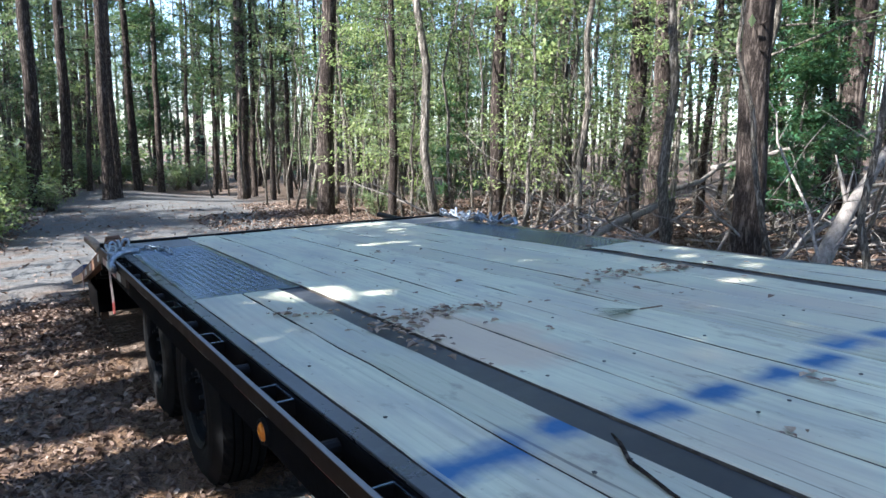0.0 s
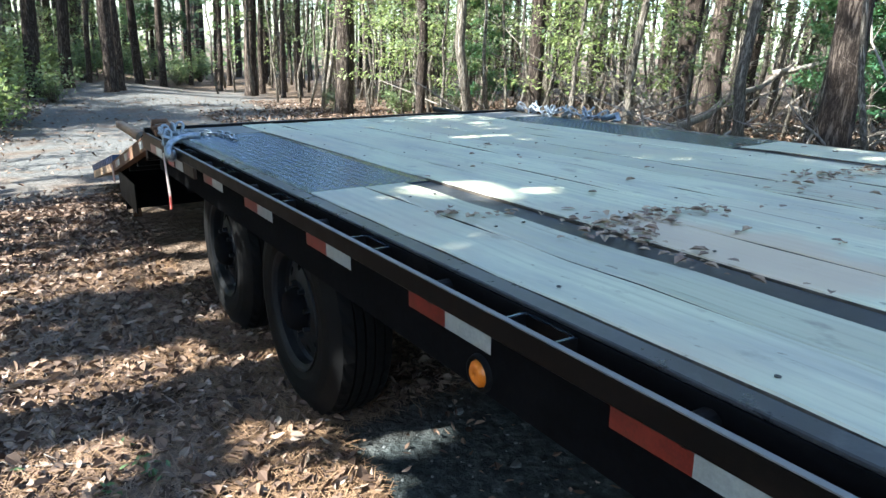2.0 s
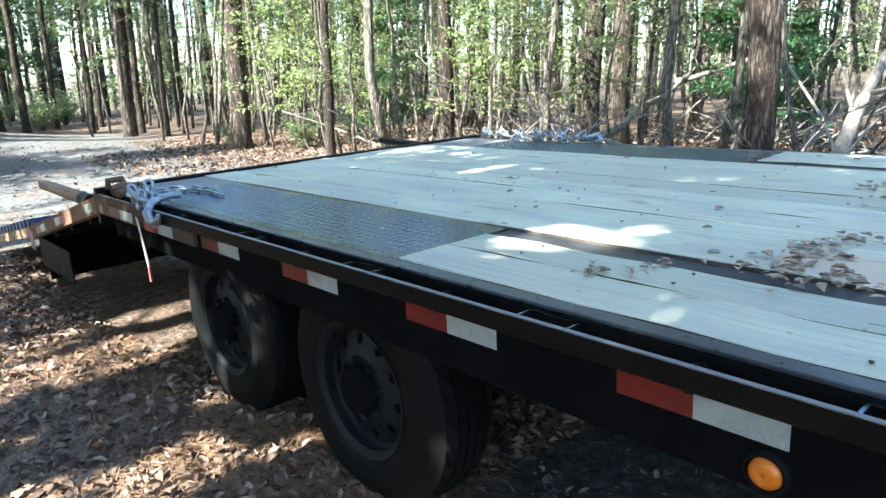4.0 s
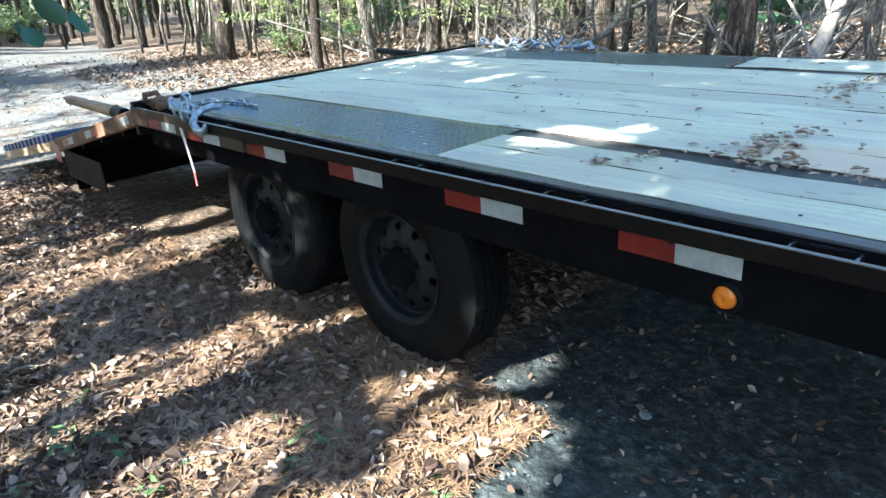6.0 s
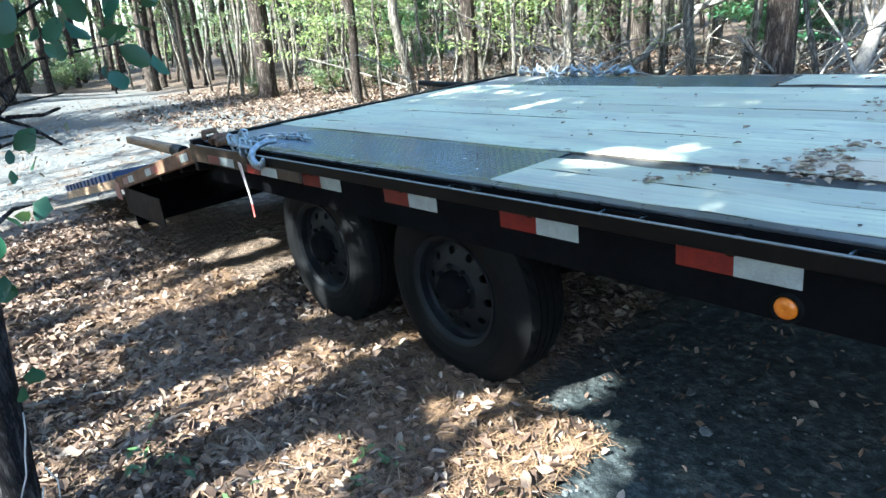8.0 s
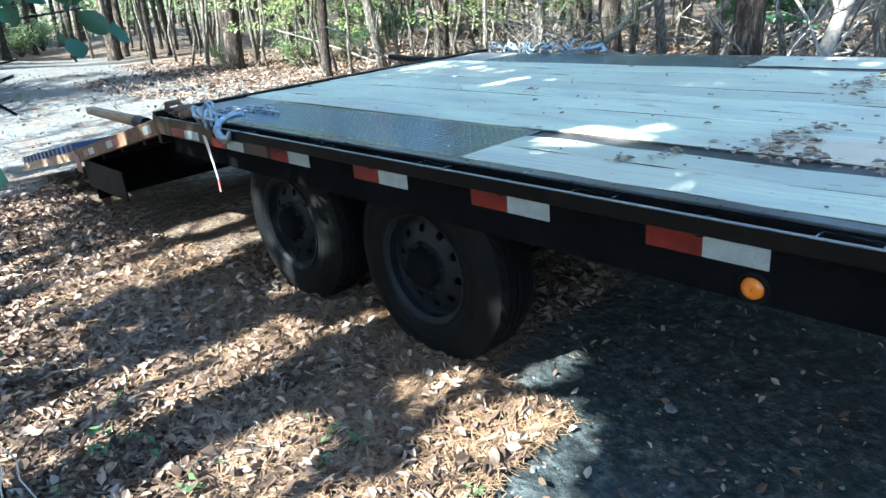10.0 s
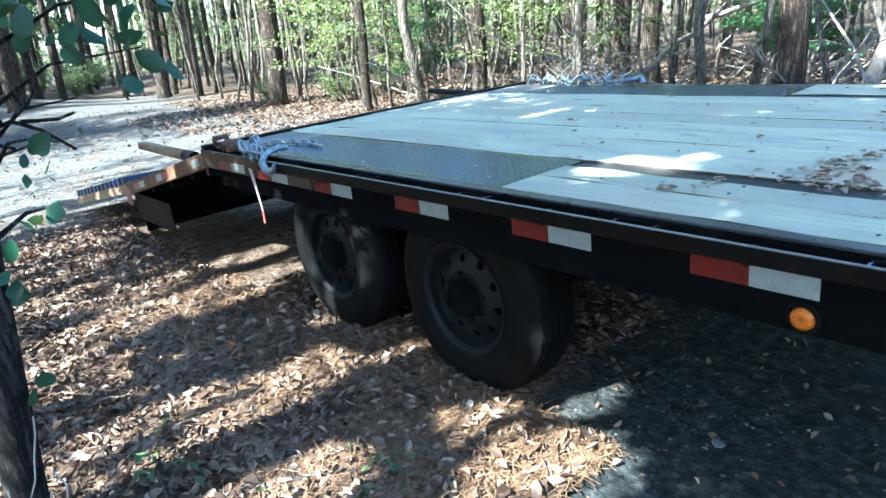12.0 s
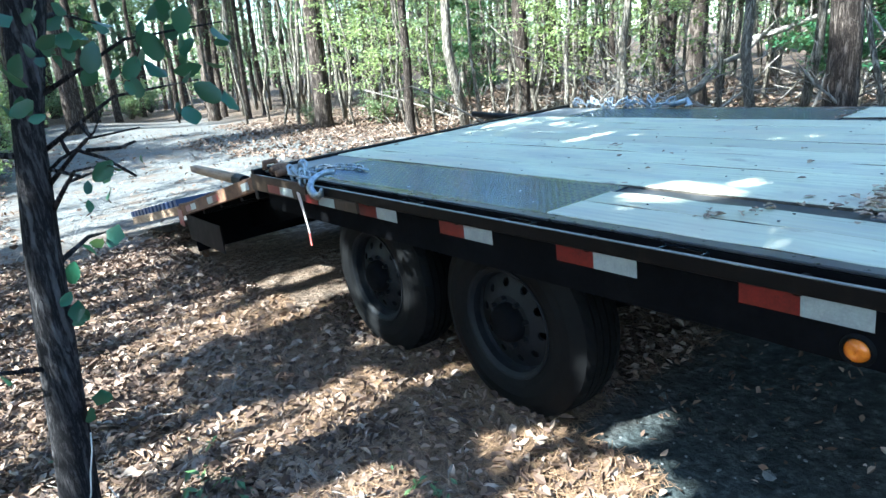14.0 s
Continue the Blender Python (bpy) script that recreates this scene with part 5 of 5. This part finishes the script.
# ---- loose things on the deck ----
def link_mesh():
    pts = []
    for k in range(16):
        a = 2 * math.pi * k / 16
        pts.append((0.0135 * math.cos(a), 0.019 * (1 if math.sin(a) > 0 else -1) * (abs(math.sin(a)) > 0.05) + 0.0125 * math.sin(a), 0))
    return mesh_of("link", sweep(pts, 0.0056, 7, closed=True), ZINC, True)


LINK = link_mesh()


def chain(points, label, spacing=0.047):
    root = new("chain")
    root.matrix_basis = G
    tagged(root, label, "chain", "tie-down chains")
    pts = [Vector(p) for p in points]
    seg, k = 0, 0
    left = 0.0
    for a, b in zip(pts, pts[1:]):
        d = b - a
        s = left
        while s < d.length:
            c = a + d.normalized() * s
            m = Matrix.Translation(c) @ d.to_track_quat("Y", "Z").to_matrix().to_4x4() @ Matrix.Rotation(radians(75 if k % 2 else -12), 4, "Y")
            part("link", LINK, None, root, m=m)
            k += 1
            s += spacing
        left = s - d.length
    return root


ch = chain([(0.10, -0.66, ZD + 0.02), (0.16, -0.62, ZD + 0.012), (0.22, -0.60, ZD + 0.010), (0.265, -0.64, ZD + 0.010), (0.285, -0.72, ZD + 0.010), (0.298, -0.80, ZD + 0.010), (0.28, -0.95, ZD + 0.010)], "galvanised tie-down chain with a hook at the deck corner")
hook = sweep([(0.13, -0.890, ZD + 0.03), (0.09, -0.870, ZD + 0.03), (0.04, -0.875, ZD + 0.022), (0.0, -0.890, ZD + 0.008), (-0.022, -0.905, ZD - 0.02), (-0.024, -0.935, ZD - 0.048), (-0.022, -0.970, ZD - 0.056), (-0.02, -1.005, ZD - 0.043), (-0.02, -1.020, ZD - 0.015)], [0.017, 0.015, 0.014, 0.016, 0.019, 0.020, 0.019, 0.015, 0.007], 10)
part("hook", hook, ZINC, ch, "galvanised grab hook", True)
for i, (x, y, z, rx, rz) in enumerate(((0.03, -0.62, 0.020, 70, 20), (0.06, -0.655, 0.022, 10, 75), (0.085, -0.625, 0.034, 65, -30), (0.02, -0.69, 0.016, 20, 40), (0.055, -0.70, 0.034, 80, 95), (0.095, -0.69, 0.018, 8, 10), (0.0, -0.735, 0.022, 60, 70), (0.04, -0.755, 0.020, 15, -20), (0.0, -0.79, 0.016, 75, 15), (0.015, -0.83, 0.014, 20, 80))):
    part("link", LINK, None, ch, m=pose(x, y, ZD + z, rx, 10 * (i % 3), rz) @ Matrix.Diagonal((1.35, 1.35, 1.35, 1)))
rng = random.Random(5)
pts, a = [], 0.0
for k in range(34):
    a += rng.uniform(0.5, 1.3)
    pts.append((2.52 + 0.05 * math.cos(a), -0.33 - 0.024 * k + 0.05 * math.sin(a), ZD + 0.012 + 0.022 * (k % 3)))
ch2 = chain(pts, "heap of galvanised tie-down chain on the deck edge")
part("hook", sweep([(2.50, -1.150, ZD + 0.02), (2.5, -1.210, ZD + 0.03), (2.5, -1.270, ZD + 0.05), (2.49, -1.300, ZD + 0.02), (2.46, -1.280, ZD + 0.015)], [0.016, 0.018, 0.018, 0.015, 0.008], 10), ZINC, ch2, "galvanised grab hook", True)
for dx, y0, tip in ((0.0, -0.735, -0.80), (0.004, -0.768, -0.815)):
    strap = new("strap")
    strap.matrix_basis = G
    tagged(strap, "faded webbing strap with a red end hanging from the rail", "strap", "hanging straps")
    x = -0.012 - dx * 2
    bm = bmesh.new()
    for z0, z1, ya, yb in ((ZD - 0.06, ZD - 0.262, y0, tip),):
        vs = [bm.verts.new(p) for p in ((x, ya - 0.009, z0), (x, ya + 0.009, z0), (x, yb + 0.007, z1), (x, yb - 0.007, z1), (x - 0.003, ya - 0.009, z0), (x - 0.003, ya + 0.009, z0), (x - 0.003, yb + 0.007, z1), (x - 0.003, yb - 0.007, z1))]
        for f in ((0, 1, 2, 3), (7, 6, 5, 4), (0, 4, 5, 1), (1, 5, 6, 2), (2, 6, 7, 3), (3, 7, 4, 0)):
            bm.faces.new([vs[q] for q in f])
    part("webbing", bm, WEB, strap)
    part("end", box(x - 0.0035, x + 0.0005, tip - 0.0075, tip + 0.0075, ZD - 0.325, ZD - 0.26), WEBRED, strap, "frayed red strap end")


def deck_leaves(name, spots, label, seed, size=0.029):
    """Dead leaves and crumbs lying in drifts on the deck: (x, y, spread x, spread y, number)."""
    g = np.random.default_rng(seed)
    v, f = [], []
    for sx, sy, wx, wy, n in spots:
        for _ in range(n):
            x, y = g.normal(sx, wx), g.normal(sy, wy)
            ln, yaw = size * g.uniform(0.35, 1.3), g.uniform(0, 6.283)
            c, s_ = math.cos(yaw), math.sin(yaw)
            z = ZD + 0.004 + g.uniform(0, 0.006)
            cu = g.uniform(0.05, 0.34)
            o = len(v)
            for u, w, h in ((-0.5, 0, 0), (-0.15, 0.3, cu), (0.25, 0.24, cu), (0.55, 0, cu * 0.4), (0.25, -0.24, cu), (-0.15, -0.3, cu)):
                v.append((x + ln * (u * c - w * s_), y + ln * (u * s_ + w * c), z + ln * h))
            f += [(o, o + 1, o + 2, o + 3), (o, o + 3, o + 4, o + 5)]
    ob = new(name, raw_mesh(name, v, f, CRUMBS))
    ob.matrix_basis = G
    tagged(ob, label, "dead leaves", kind="stuff")


deck_leaves("deck_leaves", [(0.31, -2.82, 0.022, 0.022, 12), (0.38, -2.905, 0.035, 0.015, 10), (0.50, -3.22, 0.035, 0.09, 46), (0.64, -3.13, 0.08, 0.045, 60), (0.80, -3.12, 0.05, 0.035, 24), (0.88, -3.17, 0.035, 0.03, 14), (0.87, -3.53, 0.015, 0.012, 3), (1.60, -3.01, 0.10, 0.045, 26), (1.75, -3.03, 0.06, 0.03, 22), (1.93, -3.07, 0.07, 0.05, 40), (1.42, -3.15, 0.08, 0.06, 8), (1.056, -4.22, 0.025, 0.02, 9), (0.717, -4.38, 0.02, 0.015, 4), (1.3, -3.0, 0.5, 0.5, 26), (1.5, -1.6, 0.5, 0.6, 16), (0.49, -3.45, 0.025, 0.12, 22), (2.25, -3.0, 0.1, 0.5, 12), (1.15, -1.75, 0.06, 0.02, 6), (1.65, -2.06, 0.03, 0.01, 3), (2.1, -2.4, 0.03, 0.02, 3)], "brown dead leaves drifted on the deck planks", 3)
stick = new("twig", mesh_of("twig", sweep([(0.455, -4.17, ZD + 0.006), (0.435, -4.21, ZD + 0.007), (0.395, -4.27, ZD + 0.006), (0.38, -4.32, ZD + 0.008), (0.365, -4.38, ZD + 0.006), (0.35, -4.46, ZD + 0.006)], [0.002, 0.004, 0.0042, 0.0037, 0.0032, 0.002], 7), BARK, True))
stick.matrix_basis = G
tagged(stick, "short dark bark-covered twig lying on the deck", "twig")
g = np.random.default_rng(12)
sprig = new("pine_sprig")
sprig.matrix_basis = G @ Matrix.Translation((1.24, -3.53, ZD + 0.008)) @ Matrix.Rotation(radians(170), 4, "Z")
tagged(sprig, "green pine needle sprig lying on the planks", "sprig")
n = 46
a = g.uniform(-0.35, 0.35, n)
l = g.uniform(0.1, 0.17, n)
v, f = [], []
for i in range(n):
    c, s_ = math.cos(a[i]), math.sin(a[i])
    z = 0.0 + 0.012 * g.random()
    o = len(v)
    for u, w in ((0, -0.001), (l[i], -0.0006), (l[i], 0.0006), (0, 0.001)):
        v.append((u * c - w * s_, u * s_ + w * c, z * (u > 0) + 0.002))
    f.append((o, o + 1, o + 2, o + 3))
tagged(part("needles", raw_mesh("needles", v, f, NEEDLES), None, sprig), kind="stuff")
part("stem", sweep([(0, 0, 0.002), (-0.05, 0.006, 0.004), (-0.09, 0.0, 0.003)], 0.0022, 6), RUST, sprig)
SCREWSTEEL = grained("dull_screw_steel", (0.03, 0.03, 0.03), (0.12, 0.115, 0.11), 90.0, 0.5, 0.4, strength=0.2, distance=0.001)
# screw heads along the crossmembers
bm = lathe([(0.0, 0.0001), (0.0, 0.0042), (-0.0015, 0.005)], 10)
bm.transform(Matrix.Rotation(radians(90), 4, "Y"))
SCREW = mesh_of("screw", bm, SCREWSTEEL)
y = FRONT + 0.1 + 0.42 * 4
while y < -0.2:
    for a, b, y0, y1 in PLANKS[:10]:
        if y < y1 - 0.05:
            for q in (() if int(y * 50 + a * 90) % 5 < 2 else (0.25,) if int(y * 50 + a * 90) % 3 else (0.22, 0.78)):
                part("screw", SCREW, None, trailer, m=pose(a + (b - a) * q, y, ZD + 0.0022))
    y += 0.42


# ---- stone chips in the bare dirt beside the deck ----
def stone_mesh(seed):
    rg = random.Random(seed)
    bm = bmesh.new()
    bmesh.ops.create_icosphere(bm, subdivisions=1, radius=1.0)
    for v in bm.verts:
        k = rg.uniform(0.65, 1.1)
        v.co = Vector((v.co.x * k, v.co.y * k * 0.75, v.co.z * k * 0.42))
    return mesh_of("stone", bm, CHIP)


CHIP = grained("pale_stone_chips", (0.05, 0.056, 0.058), (0.20, 0.21, 0.21), 9.0, 0.8, vary=0.5)
STONES = [stone_mesh(k) for k in range(4)]
rng = random.Random(64)
for i in range(260):
    x, y = rng.uniform(-0.75, 0.7), rng.uniform(-3.6, -2.2)
    if x < -0.45 + 0.3 * noise.noise((x * 3, y * 3, 2)) and y > -2.9:
        continue
    st = new("stone", STONES[i % 4])
    k = rng.uniform(0.004, 0.011) if i % 9 else rng.uniform(0.014, 0.032)
    st.matrix_basis = Matrix.Translation((x, y, lie(x, y) + 0.2 * k)) @ Matrix.Rotation(rng.uniform(0, 6.28), 4, "Z") @ Matrix.Diagonal((k, k, k, 1))
    tagged(st, "small pale grey stone chip in the dirt", "stone", "stone chips in the dirt")
